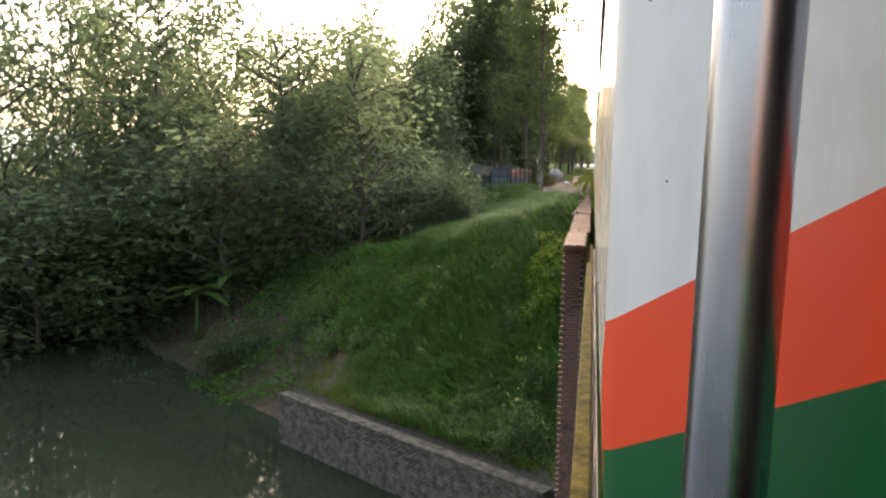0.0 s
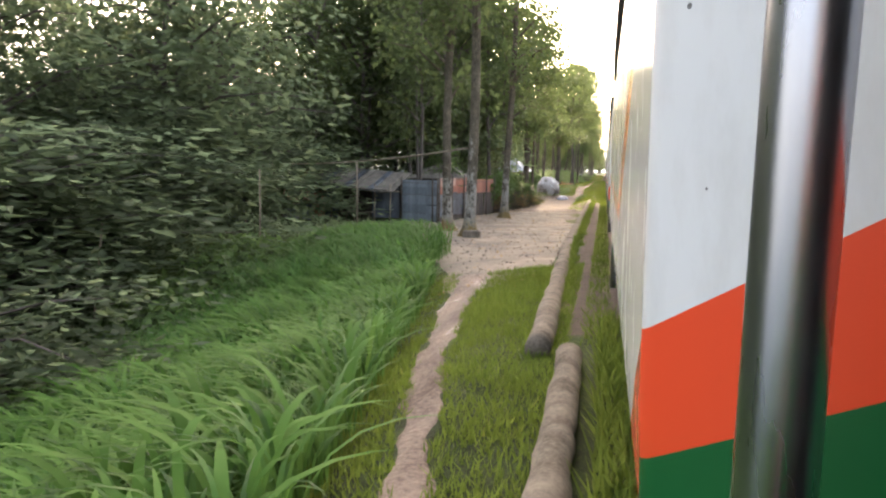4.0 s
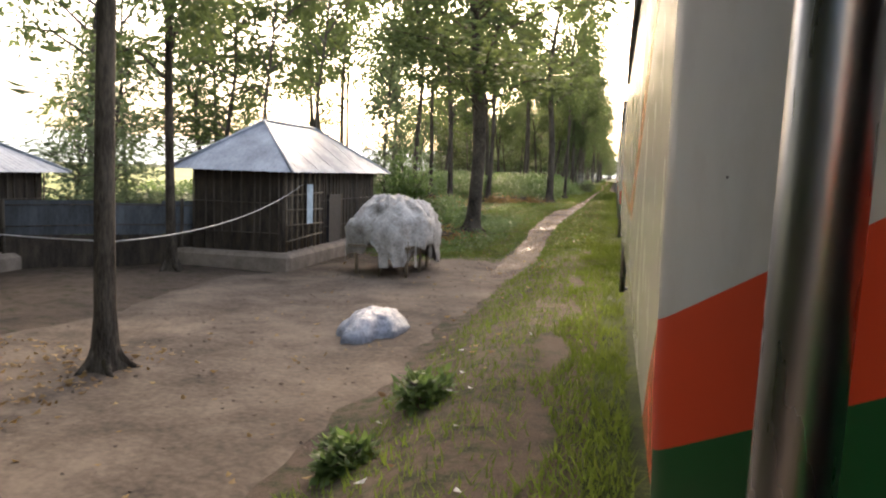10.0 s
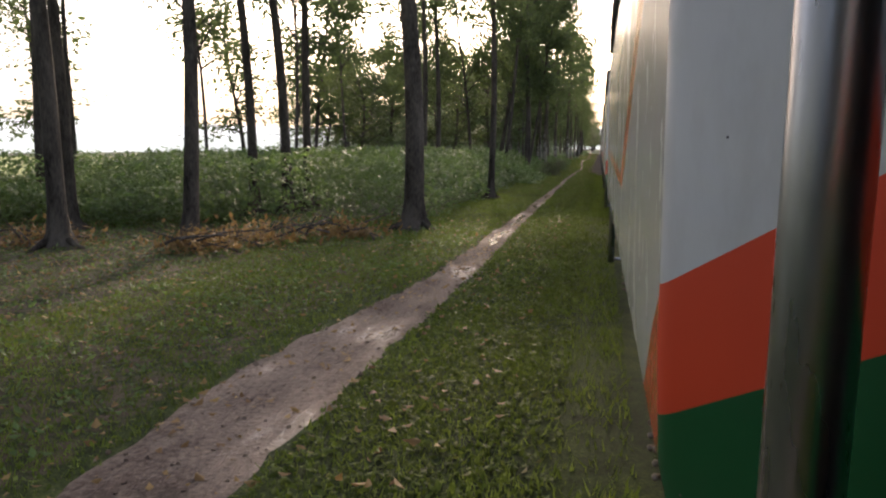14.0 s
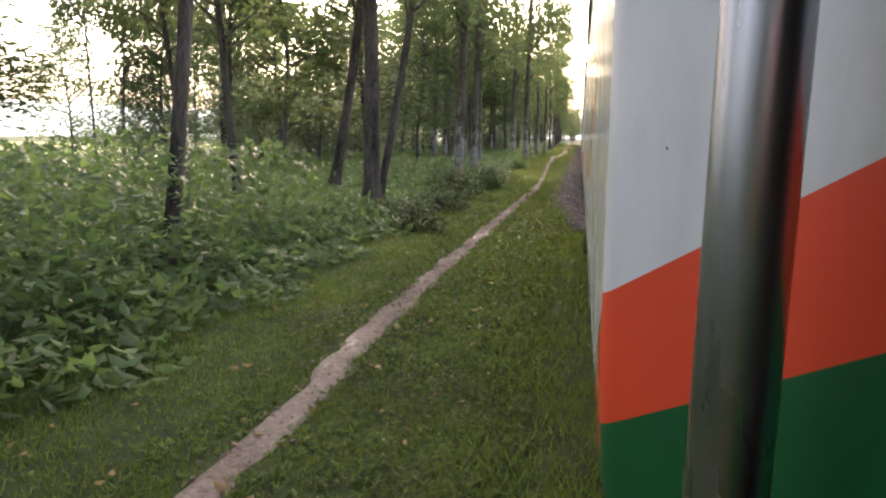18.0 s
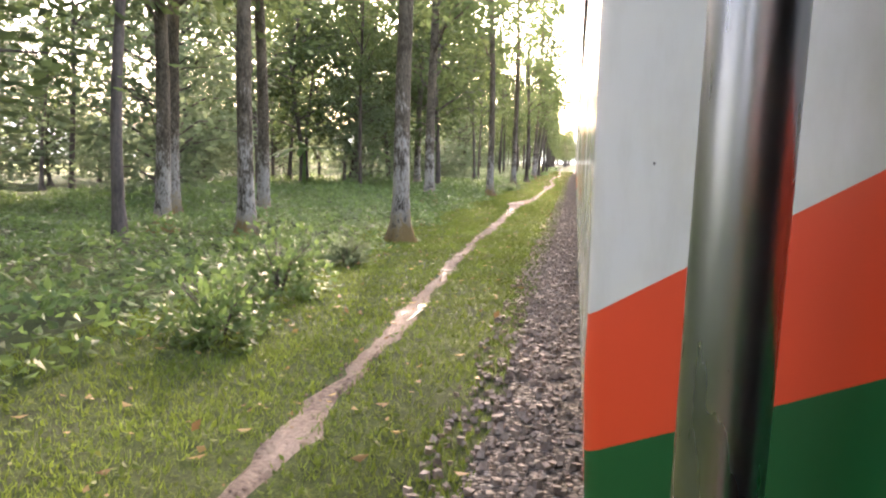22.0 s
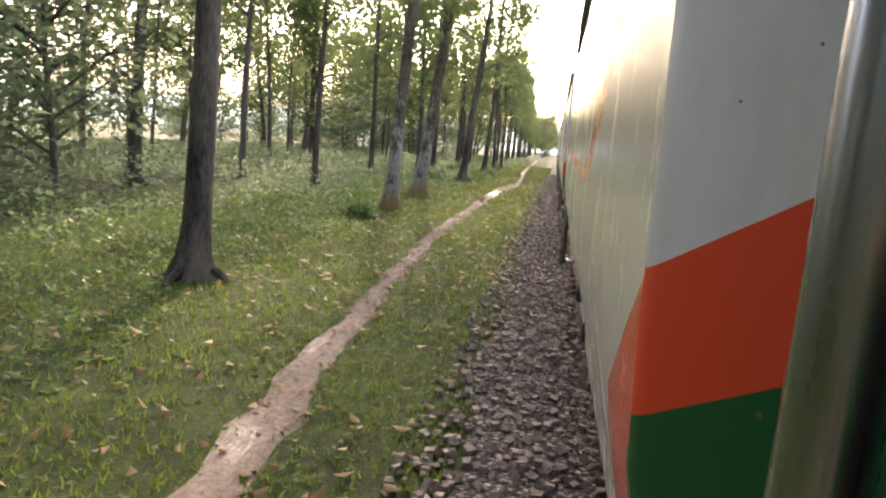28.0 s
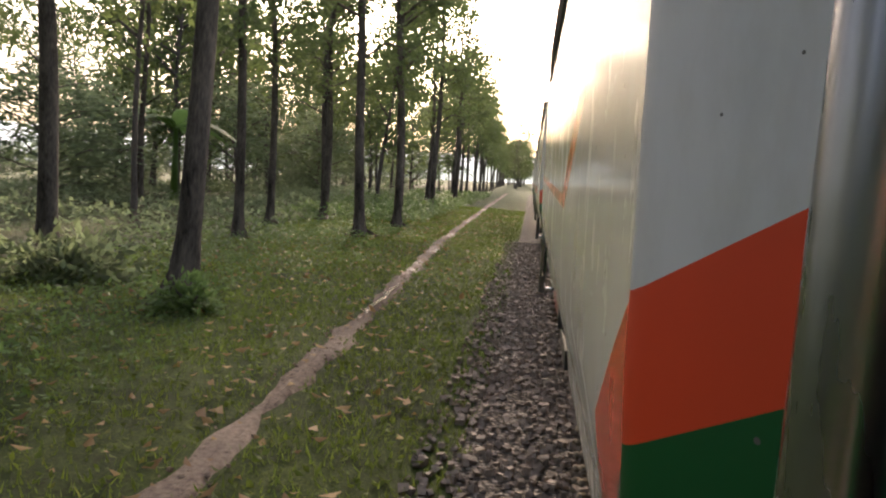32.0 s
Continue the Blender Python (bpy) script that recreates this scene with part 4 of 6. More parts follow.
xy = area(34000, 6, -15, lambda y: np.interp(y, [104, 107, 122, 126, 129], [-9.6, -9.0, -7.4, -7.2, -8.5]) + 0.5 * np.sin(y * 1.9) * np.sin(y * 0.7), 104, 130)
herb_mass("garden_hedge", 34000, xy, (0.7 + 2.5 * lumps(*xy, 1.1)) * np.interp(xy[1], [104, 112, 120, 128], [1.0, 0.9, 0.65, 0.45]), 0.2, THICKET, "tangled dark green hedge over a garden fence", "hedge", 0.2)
xy = area(17000, 14, lambda y: np.interp(y, [106, 123], [-9.5, -8.0]), lambda y: np.interp(y, [106, 123], [-8.1, -6.55]) + 0.2 * np.sin(y * 1.7), 106, 122.5)
herb_mass("creeper", 17000, xy, (1.7 + 1.7 * lumps(*xy, 0.8)) * np.interp(xy[1], [106, 112, 117, 122], [1.1, 1.0, 0.75, 0.5]), 0.21, HERB, "bright leafy creeper spilling over the reed fence", "creeper", 0.3)
xy = area(14000, 7, -22, lambda y: np.interp(y, [152, 160, 176], [-8.5, -7.4, -9.5]), 152, 178)
herb_mass("undergrowth", 14000, xy, 0.15 + 0.8 * lumps(*xy, .8), 0.18, HERB, "straggling weeds under trees", "undergrowth", 0.25)
xy = area(30000, 8, -40, lambda y: np.interp(y, [34, 46, 60, 80], [-12, -13, -9.5, -11]), 38, 86)
herb_mass("bank_shrubs", 30000, xy, (0.3 + 1.9 * lumps(*xy, .6)) * (0.3 + 0.7 * sstep(-xy[0], 11, 18)), 0.26, LEAF_HAZY, "dense dark shrubs on the creek's bank", "shrubs", 0.2)
xy = area(9000, 12, -5.2, lambda y: -3.0 + 0 * y, 24, 42)
herb_mass("bank_weeds", 9000, xy, 0.2 + 0.7 * lumps(*xy, .8), 0.16, HERB, "bright weeds on the steep bank", "weeds", 0.2)


def lawn(name, n, seed, x0, x1, y0, y1, tall, label, mat=None, thin=True):
    x, y = area(n, seed, x0, x1, y0, y1)
    q = np.random.default_rng(seed + 99)
    c, w = path_at(y)
    keep = (np.abs(x - c) > w * 0.5 + 0.08 - 0.2 * lumps(x, y, 4.0)) | (y < 46)
    if thin:
        keep &= q.uniform(0, 1, n) < 0.25 + 0.75 * lumps(x, y, 1.7)
    x, y = x[keep], y[keep]
    n = len(x)
    z = height(x, y)
    h = tall * q.uniform(0.4, 1.3, n)
    a = q.uniform(0, 6.283, n)
    wd = 0.007 + 0.04 * h
    lean = q.normal(0, 0.45, (n, 2)) * h[:, None]
    p = np.stack([x, y, z - 0.01], 1)
    s = np.stack([np.cos(a) * wd, np.sin(a) * wd, 0 * a], 1)
    tip = np.stack([x + lean[:, 0], y + lean[:, 1], z + h], 1)
    return tagged(new(name, tri_cards(name, np.stack([p - s, p + s, tip], 1), mat or GRASS)), label, "grass", kind="stuff")


lawn("grass", 225000, 101, -9, -0.7, 150, 200, 0.075, "short trampled green grass beside a footpath")
lawn("grass", 240000, 102, -6.5, lambda y: ballast_edge(y) + 0.15, 200, 270, 0.078, "short green grass beside a footpath")
lawn("grass", 240000, 103, -6.5, lambda y: ballast_edge(y) + 0.2, 270, 345, 0.078, "short yellow-green grass beside a footpath")
lawn("grass", 300000, 104, -10, lambda y: ballast_edge(y) + 0.2, 345, 450, 0.078, "short green grass under trees")
lawn("grass", 21000, 105, -3.5, lambda y: -1.05 + 0.3 * np.sin(y * 1.3) * np.sin(y * 0.43) + 0.012 * (y - 117), 115, 152, 0.11, "ragged grass strip beside the sandy yard")
lawn("grass", 18000, 106, lambda y: -0.5 + 0.2 * np.sin(y * 1.7 + 1) - 0.01 * (y - 112), 0.25, 112, 152, 0.13, "ragged grass strip beside the rails")
lawn("grass", 60000, 107, -3.2, -0.5, 46.8, 70, 0.12, "small patch of bright green grass")
lawn("grass", 27000, 108, -6, lambda y: np.interp(y, [50, 60], [-1.2, -3.2]), 50, 70, 0.12, "low grass beside a trodden path")
lawn("grass", 9750, 112, -0.3, 0.15, 60, 114, 0.13, "tufts of grass beside the rails")
lawn("grass", 12000, 109, -1.03, lambda y: -0.78 + 0.14 * np.sin(y * 2.1) * np.sin(y * 0.6), 60, 116, 0.17, "tufts of grass along a low kerb")
lawn("grass", 7500, 114, lambda y: -1.9 - 0.5 * np.sin(y * 0.9), -1.42, 96, 116, 0.07, "ragged grass spreading from a kerb over sand")
lawn("grass", 45000, 110, -13, -1.5, 24, 44, 0.3, "mown green slope above the creek wall")
lawn("grass", 39000, 111, -1.0, 0.3, 150, 240, 0.1, "thin grass beside the rails")

lawn("grass", 7500, 113, -0.05, 0.4, 26, 62, 0.3, "rank grass between parapet and rails")
# broad-leaved weeds and clover in the turf
for y0, y1, x0, n in ((150, 200, -22, 70000), (200, 262, -7, 30000), (262, 345, -5.5, 26000), (345, 440, -9, 46000)):
    xy = area(n, 400 + y0, x0, lambda y: np.minimum(-0.5, ballast_edge(y)), y0, y1)
    c, w = path_at(xy[1])
    ok = np.abs(xy[0] - c) > w * 0.5
    xy = (xy[0][ok], xy[1][ok])
    herb_mass("lawn_weeds", len(xy[0]), xy, 0.05 + 0.07 * lumps(*xy, 2.3), 0.075, WEED, "low broad-leaved weeds and clover in short grass", "weeds", 0.3)
xy = area(15000, 432, -14, lambda y: np.interp(y, [150, 156, 170], [-5.6, -4.7, -5.4]), 151, 171)
herb_mass("low_herbs", 15000, xy, (0.08 + 0.38 * lumps(*xy, 1.2)) * np.interp(xy[1], [160, 171], [1, 0.3]), 0.13, HERB, "low leafy herbs round a dark trunk", "weeds", 0.2)
xy = area(26000, 433, lambda y: np.interp(y, [345, 430], [-13, -12]), lambda y: -4.6 - 0.7 * np.sin(y * 0.5), 345, 424)
herb_mass("low_herbs", 26000, xy, (0.06 + 0.26 * lumps(*xy, .9)) * sstep(-xy[0], 4.4, 6.5) + 0.04, 0.12, HERB, "low dull green herbs under trees", "weeds", 0.2)
xy = area(60000, 434, -3.4, lambda y: np.minimum(-0.35, ballast_edge(y) + 0.1), 150, 262)
c, w = path_at(xy[1])
ok = np.abs(xy[0] - c) > w * 0.5
xy = (xy[0][ok], xy[1][ok])
herb_mass("clover_turf", len(xy[0]), xy, 0.035 + 0.06 * lumps(*xy, 3.1), 0.085, WEED, "dense small-leaved clover turf between footpath and rails", "turf", 0.2)
xy = area(22000, 435, -24, lambda y: path_edges(y)[0] - 0.4, 162, 197)
herb_mass("creeping_weeds", 22000, xy, 0.03 + 0.16 * lumps(*xy, 1.9) ** 2, 0.11, HERB, "patchy creeping weeds on leaf-strewn soil", "weeds", 0.25)
xy = area(9000, 436, lambda y: np.interp(y, [54, 74], [-16, -13]), lambda y: np.interp(y, [54, 60, 74], [-8.5, -9.2, -8.6]), 54, 75)
herb_mass("broad_leaved_weeds", 9000, xy, 0.25 + 0.65 * lumps(*xy, .9), 0.3, HERB, "broad-leaved bluish green weeds beside tall grass", "weeds", 0.3)
xy = area(17000, 431, -42, lambda y: -21 - 0.15 * (y - 180), 178, 222)
herb_mass("field_hedge", 17000, xy, 0.5 + 0.9 * lumps(*xy, .45), 0.3, HERB, "leafy green crop bushes along the open field", "hedge", 0.25)


def tall_grass(name, n, xy, tall, label, wide=1.0, mat=None):
    q = np.random.default_rng(n)
    x, y = xy
    z = height(x, y)
    h = tall * q.uniform(0.55, 1.25, n)
    a = q.normal(2.6, 1.0, n)
    d = np.stack([np.cos(a), np.sin(a)], 1)
    s = np.stack([-d[:, 1], d[:, 0], 0 * a], 1) * (wide * (0.009 + 0.011 * q.uniform(0, 1, n)))[:, None]
    out = h * q.uniform(0.35, 1.1, n)
    steps = [(u ** 1.8, 1.75 * u - 1.05 * u * u, k) for u, k in ((0, 0.7), (0.22, 1.0), (0.42, 1.1), (0.6, 1.0), (0.78, 0.75), (0.92, 0.4), (1.0, 0.04))]
    rows = [np.stack([x + d[:, 0] * out * u, y + d[:, 1] * out * u, z + h * t], 1) for u, t, _ in steps]
    vs = np.stack([v for r, (_, _, k) in zip(rows, steps) for v in (r - s * k, r + s * k)], 1).reshape(-1, 3)
    m = 2 * len(steps)
    i = np.arange(n)[:, None] * m
    f = np.concatenate([i + [[2 * k, 2 * k + 1, 2 * k + 3, 2 * k + 2]] for k in range(len(steps) - 1)], 0)
    return tagged(new(name, mesh_of(name, vs, f, mat or TALL, True)), label, "tall grass", kind="stuff")


xy = area(44000, 201, lambda y: np.interp(y, [30, 44, 60, 76], [-9.5, -14, -12, -9.5]), lambda y: np.interp(y, [26, 44.5, 47.5, 54, 60, 70, 76], [-0.8, -0.78, -1.25, -2.1, -3.1, -4.6, -6.5]), 27, 76)
tall_grass("tall_grass", 44000, xy, 0.6 + 0.5 * lumps(*xy, .9), "long arching bright green grass covering the embankment")
xy = area(15000, 203, lambda y: np.interp(y, [30, 44, 60, 76], [-6, -10, -9, -8.5]), lambda y: np.interp(y, [26, 44.5, 47.5, 54, 60, 70, 76], [-0.82, -0.8, -1.4, -2.2, -3.2, -4.7, -6.5]), 29, 76)
tall_grass("tall_grass", 15000, xy, 0.75 + 0.45 * lumps(*xy, .9), "broad bright grass blades rising from the embankment", 2.3, FRESH)
xy = area(1500, 205, lambda y: -2.7 + 0.4 * np.sin(y * 3), -0.8, 32.6, 36.6)
herb_mass("leafy_weeds", 1500, xy, 0.35 + 0.85 * lumps(*xy, 1.6), 0.24, YOUNG, "yellow-green leafy weeds against a brick parapet", "weeds", 0.2)
xy = area(14000, 206, -22, lambda y: np.interp(y, [36, 44, 54], [-7.0, -10.5, -12.5]), 36, 54)
herb_mass("leafy_weeds", 14000, xy, 0.15 + 0.95 * lumps(*xy, .8), 0.24, FRESH, "leafy weeds at a grassy embankment's foot", "weeds", 0.2)
xy = area(2600, 202, -8.6, -5.0, 68, 74.5)
tall_grass("tall_grass", 2600, xy, 1.35, "tall clump of arching green grass")


def lumps_on(name, n, seed, x, y, lift, small, large, mat, label, category):
    """Stones or clods as squashed, bent boxes."""
    q = np.random.default_rng(seed)
    z = height(x, y) + lift
    r = q.uniform(small ** 0.5, large ** 0.5, n) ** 2
    cube = np.array([(a, b, c) for a in (-1, 1) for b in (-1, 1) for c in (-1, 1)], float)
    fc = np.array([(0, 1, 3, 2), (4, 6, 7, 5), (0, 4, 5, 1), (2, 3, 7, 6), (0, 2, 6, 4), (1, 5, 7, 3)])
    v = cube[None] * r[:, None, None] * q.uniform(0.5, 1.15, (n, 8, 3))
    a, b = q.uniform(0, 6.28, n), q.uniform(-0.8, 0.8, n)
    ca, sa, cb, sb = np.cos(a), np.sin(a), np.cos(b), np.sin(b)
    X = v[..., 0] * ca[:, None] - v[..., 1] * sa[:, None]
    Y = v[..., 0] * sa[:, None] + v[..., 1] * ca[:, None]
    Z = v[..., 2]
    Y, Z = Y * cb[:, None] - Z * sb[:, None], Y * sb[:, None] + Z * cb[:, None]
    v = np.stack([X + x[:, None], Y + y[:, None], Z + z[:, None]], -1).reshape(-1, 3)
    f = (np.arange(n)[:, None, None] * 8 + fc[None]).reshape(-1, 4)
    return tagged(new(name, mesh_of(name, v, f, mat)), label, category, kind="stuff")


_q = np.random.default_rng(301)
_y = _q.uniform(241, 420, 32000)
_x = ballast_edge(_y) - 0.25 + (0.9 - ballast_edge(_y)) * _q.uniform(0, 1, 32000) ** 0.8
lumps_on("ballast", 32000, 302, _x, _y, 0.03, 0.014, 0.042, STONE, "loose grey-brown crushed stone railway ballast", "ballast")
_x, _y = area(1300, 303, lambda y: yard_edges(y)[0] + 0.3, lambda y: yard_edges(y)[1], 112, 150)
lumps_on("earth_clods", 1300, 304, _x, _y, 0.012, 0.004, 0.03, EARTH, "loose dark crumbs of earth on the yard", "clods")
_x, _y = area(1100, 305, lambda y: yard_edges(y)[0] + 0.3, lambda y: yard_edges(y)[1], 68, 112)
lumps_on("earth_clods", 1100, 306, _x, _y, 0.025, 0.006, 0.03, EARTH, "loose crumbs of earth on pale sand", "clods")
_x, _y = area(3000, 307, lambda y: path_edges(y)[0] - 0.1, lambda y: path_edges(y)[1] + 0.1, 150, 262)
lumps_on("path_clods", 3000, 308, _x, _y, 0.03, 0.004, 0.024, PATH_MAT, "trodden crumbs of mud along the footpath", "clods")
_x, _y = area(2400, 309, lambda y: path_edges(y)[0] - 0.08, lambda y: path_edges(y)[1] + 0.08, 262, 410)
lumps_on("path_clods", 2400, 310, _x, _y, 0.03, 0.004, 0.02, PATH_MAT, "trodden crumbs of mud along the footpath", "clods")

# ------------------------------------------------------------------ bridge end and creek
TIN = surface("grey_weathered_tin", (0.035, 0.04, 0.043), (0.15, 0.17, 0.185), 1.3, 18, 0.6, metal=0.2, relief=0.25, vary=0.45, stretch=(1.6, 1, 0.35))
TIN_PALE = surface("pale_blue_grey_tin", (0.13, 0.15, 0.16), (0.36, 0.4, 0.42), 1.3, 18, 0.55, metal=0.2, relief=0.25, vary=0.4, stretch=(1.6, 1, 0.35))
TIN_RED = surface("faded_red_tin", (0.15, 0.034, 0.014), (0.42, 0.16, 0.09), 0.8, 18, 0.65, relief=0.25, vary=0.55, stretch=(1.6, 1, 0.4))
TIN_PINK = surface("pink_bleached_tin", (0.3, 0.14, 0.09), (0.52, 0.34, 0.25), 0.8, 18, 0.7, relief=0.25, vary=0.3, stretch=(1.6, 1, 0.4))
TIN_ROOF = surface("pale_blue_tin_roof", (0.17, 0.195, 0.22), (0.42, 0.46, 0.5), 0.9, 14, 0.45, metal=0.3, relief=0.2, stretch=(1, 1, 1))
BAMBOO = surface("dry_bamboo", (0.08, 0.06, 0.036), (0.26, 0.21, 0.14), 4, 30, 0.7, relief=0.3, stretch=(1, 1, 0.3))
OLD_POST = surface("grey_old_post", (0.035, 0.028, 0.02), (0.14, 0.115, 0.085), 4, 30, 0.9, relief=0.5, stretch=(1, 1, 0.3))
REED = surface("dark_woven_reed_wall", (0.016, 0.013, 0.01), (0.085, 0.066, 0.046), 4, 40, 0.9, relief=0.7, stretch=(1, 1, 0.25))
THATCH = surface("rotten_thatch", (0.06, 0.05, 0.035), (0.2, 0.18, 0.14), 3, 30, 0.95, relief=0.9)
MUD = surface("grey_mud_plaster", (0.16, 0.125, 0.09), (0.32, 0.26, 0.2), 2, 20, 0.95, relief=0.5)
TARP = surface("dirty_white_tarpaulin", (0.2, 0.18, 0.15), (0.58, 0.55, 0.49), 2.2, 14, 0.6, relief=0.6, dist=0.06)
PLASTIC = surface("bluish_plastic_sheet", (0.13, 0.145, 0.175), (0.36, 0.385, 0.43), 4, 20, 0.42, relief=0.9, dist=0.05)
CLOTH = surface("pale_blue_cloth", (0.3, 0.38, 0.42), (0.5, 0.6, 0.64), 5, 30, 0.9, relief=0.3)
LITTER = surface("scraps_of_paper", (0.26, 0.25, 0.23), (0.6, 0.58, 0.54), 5, 30, 0.8, relief=0.2)


def brick_mesh(name, lx, ly, lz, mat, seed=0):
    q = random.Random(seed)
    bm = bmesh.new()
    bmesh.ops.create_cube(bm, size=1)
    for v in bm.verts:
        v.co = Vector((v.co.x * lx, v.co.y * ly, v.co.z * lz)) + Vector([q.uniform(-1, 1) * 0.006 for _ in range(3)])
    me = bpy.data.meshes.new(name)
    bm.to_mesh(me)
    bm.free()
    me.materials.append(mat)
    return me


def joined_bricks(name, boxes, mat):
    """Boxes of (centre, half sizes, turn about z) in one mesh."""
    cube = np.array([(a, b, c) for a in (-1, 1) for b in (-1, 1) for c in (-1, 1)], float)
    fc = np.array([(0, 1, 3, 2), (4, 6, 7, 5), (0, 4, 5, 1), (2, 3, 7, 6), (0, 2, 6, 4), (1, 5, 7, 3)])
    vs, fs = [], []
    for k, (c, h, a) in enumerate(boxes):
        v = cube * np.array(h)
        ca, sa = math.cos(a), math.sin(a)
        v = np.stack([v[:, 0] * ca - v[:, 1] * sa, v[:, 0] * sa + v[:, 1] * ca, v[:, 2]], 1) + np.array(c)
        vs.append(v)
        fs.append(fc + 8 * k)
    return mesh_of(name, np.concatenate(vs), np.concatenate(fs), mat)


def parapet():
    thing = empty("parapet_wall", pose(0, 24.2, 0), "worn red brick bridge parapet beside the rails", "wall")
    part("core", box_bm((-0.695, 0.05, -0.9), (-0.075, 22.9, 0.422), 0.02), RED_MORTAR, thing, "brick-dust red mortar core")
    for y0, y1, x0 in ((9.0, 10.6, -0.86), (18.9, 20.6, -0.84)):
        part("buttress", box_bm((x0, y0, -0.9), (-0.45, y1, 0.52), 0.15), BRICK, thing, "rounded plastered buttress")
    meshes = [brick_mesh("brick", 0.123, 0.25, 0.085, BRICK, k) for k in range(5)]
    q = random.Random(5)
    rest = []
    for i in range(90):
        for c in range(5):
            x = -0.64 + 0.1275 * c
            y = 0.13 + 0.255 * i + (0.12 if c % 2 else 0)
            z = 0.388 + q.uniform(-0.003, 0.003) + (0.015 if 34 < i < 44 else 0)
            if i < 58:
                b = new("brick", meshes[q.randrange(5)])
                b.parent, b.location = thing, (x, y, z)
                b.rotation_euler = (q.uniform(-.01, .01), q.uniform(-.012, .012), q.uniform(-.02, .02))
            elif y < 22.8:
                rest.append(((x, y, z), (0.059, 0.12, 0.042), q.uniform(-.02, .02)))
    # stretcher courses on the flank that faces the slope
    for r in range(10):
        for i in range(88):
            rest.append(((-0.702, 0.15 + 0.255 * i + (0.12 if r % 2 else 0), 0.28 - 0.085 * r), (0.03, 0.12, 0.037), 0))
    ob = part("brickwork", joined_bricks("brickwork", rest, BRICK), BRICK, thing)
    ob["kind"] = "stuff"


def pillar():
    thing = empty("brick_pillar", pose(-0.42, 22.0, 0), "tall red brick bridge pillar with a chipped coping slab", "pillar")
    part("coping", box_bm((-0.3, -2.1, 0.3), (0.29, 2.1, 0.46), 0.04), BRICK, thing, "weathered brick-red slab")
    part("core", box_bm((-0.2, -1.75, -8.5), (0.19, 1.9, 0.3), 0), MORTAR, thing)
    meshes = [brick_mesh("brick", 0.19, 0.1, 0.066, BRICK, 20 + k) for k in range(4)]
    q = random.Random(9)
    rest = []
    for r in range(104):
        z = 0.26 - 0.078 * r
        shift = 0.1 if r % 2 else 0.0
        for c in range(3):
            x = -0.2 + 0.2 * c + shift - 0.02
            if x > 0.2:
                continue
            if r < 60:
                b = new("brick", meshes[q.randrange(4)])
                b.parent, b.location = thing, (x - 0.01, -1.78 + q.uniform(-.012, .008), z)
            else:
                rest.append(((x, -1.78, z), (0.095, 0.05, 0.033), 0))
        for i in range(14):
            rest.append(((-0.225, -1.6 + 0.255 * i + shift, z), (0.04, 0.12, 0.033), 0))
    ob = part("brickwork", joined_bricks("brickwork", rest, BRICK), BRICK, thing)
    ob["kind"] = "stuff"


def creek_wall():
    thing = empty("retaining_wall", Matrix.Identity(4), "old grey brick retaining wall along the creek", "wall")
    a, b = np.array([-13.6, 31.7]), np.array([-1.2, 23.7])
    d = b - a
    L = float(np.linalg.norm(d))
    ang = math.atan2(d[1], d[0])
    thing.matrix_basis = Matrix.Translation((a[0], a[1], 0)) @ pose(0, 0, 0, 0, 0, math.degrees(ang))
    part("core", box_bm((0.03, 0.03, -12), (L, 1.7, -8.02), 0.02), DARK_MORTAR, thing)
    part("coping", box_bm((-0.02, -0.05, -8.0), (L, 0.52, -7.9), 0.03), OLD_BRICK, thing, "worn brick coping")
    q = random.Random(3)
    rest, n = [], 0
    meshes = [brick_mesh("brick", 0.225, 0.1, 0.07, OLD_BRICK, 40 + k) for k in range(4)]
    for r in range(26):
        for i in range(int(L / 0.25)):
            p = (0.14 + 0.25 * i + (0.12 if r % 2 else 0), 0.03 + q.uniform(-.012, .01), -8.05 - 0.09 * r)
            if r < 8 and i < 36:
                o = new("brick", meshes[q.randrange(4)])
                o.parent, o.location = thing, p
            else:
                rest.append((p, (0.112, 0.05 + q.uniform(0, .015), 0.035), 0))
    ob = part("brickwork", joined_bricks("brickwork", rest, OLD_BRICK), OLD_BRICK, thing)
    ob["kind"] = "stuff"


def bridge_deck():
    thing = empty("bridge_girder", pose(0, 4, 0), "black steel bridge girder with mossy timber edge", "girder")
    part("web", box_bm((0.02, -30, -1.2), (0.12, 20, -0.06), 0.01), STEEL, thing)
    part("timber", box_bm((-0.1, -30, -0.04), (0.05, 20, 0.12), 0.02), MOSS, thing, "moss-yellow timber beam")
    for k in range(28):
        part("sleeper", box_bm((0.17, 19.4 - 0.62 * k, 0.1), (2.6, 19.78 - 0.62 * k, 0.26), 0.015), RUST, thing, "rust-red sleeper")
    for y in (11.5, 13.5, 16.2):
        tube("bolt", [(-0.28, y, -0.3), (0.05, y, -0.3)], 0.02, STEEL, thing, 6)


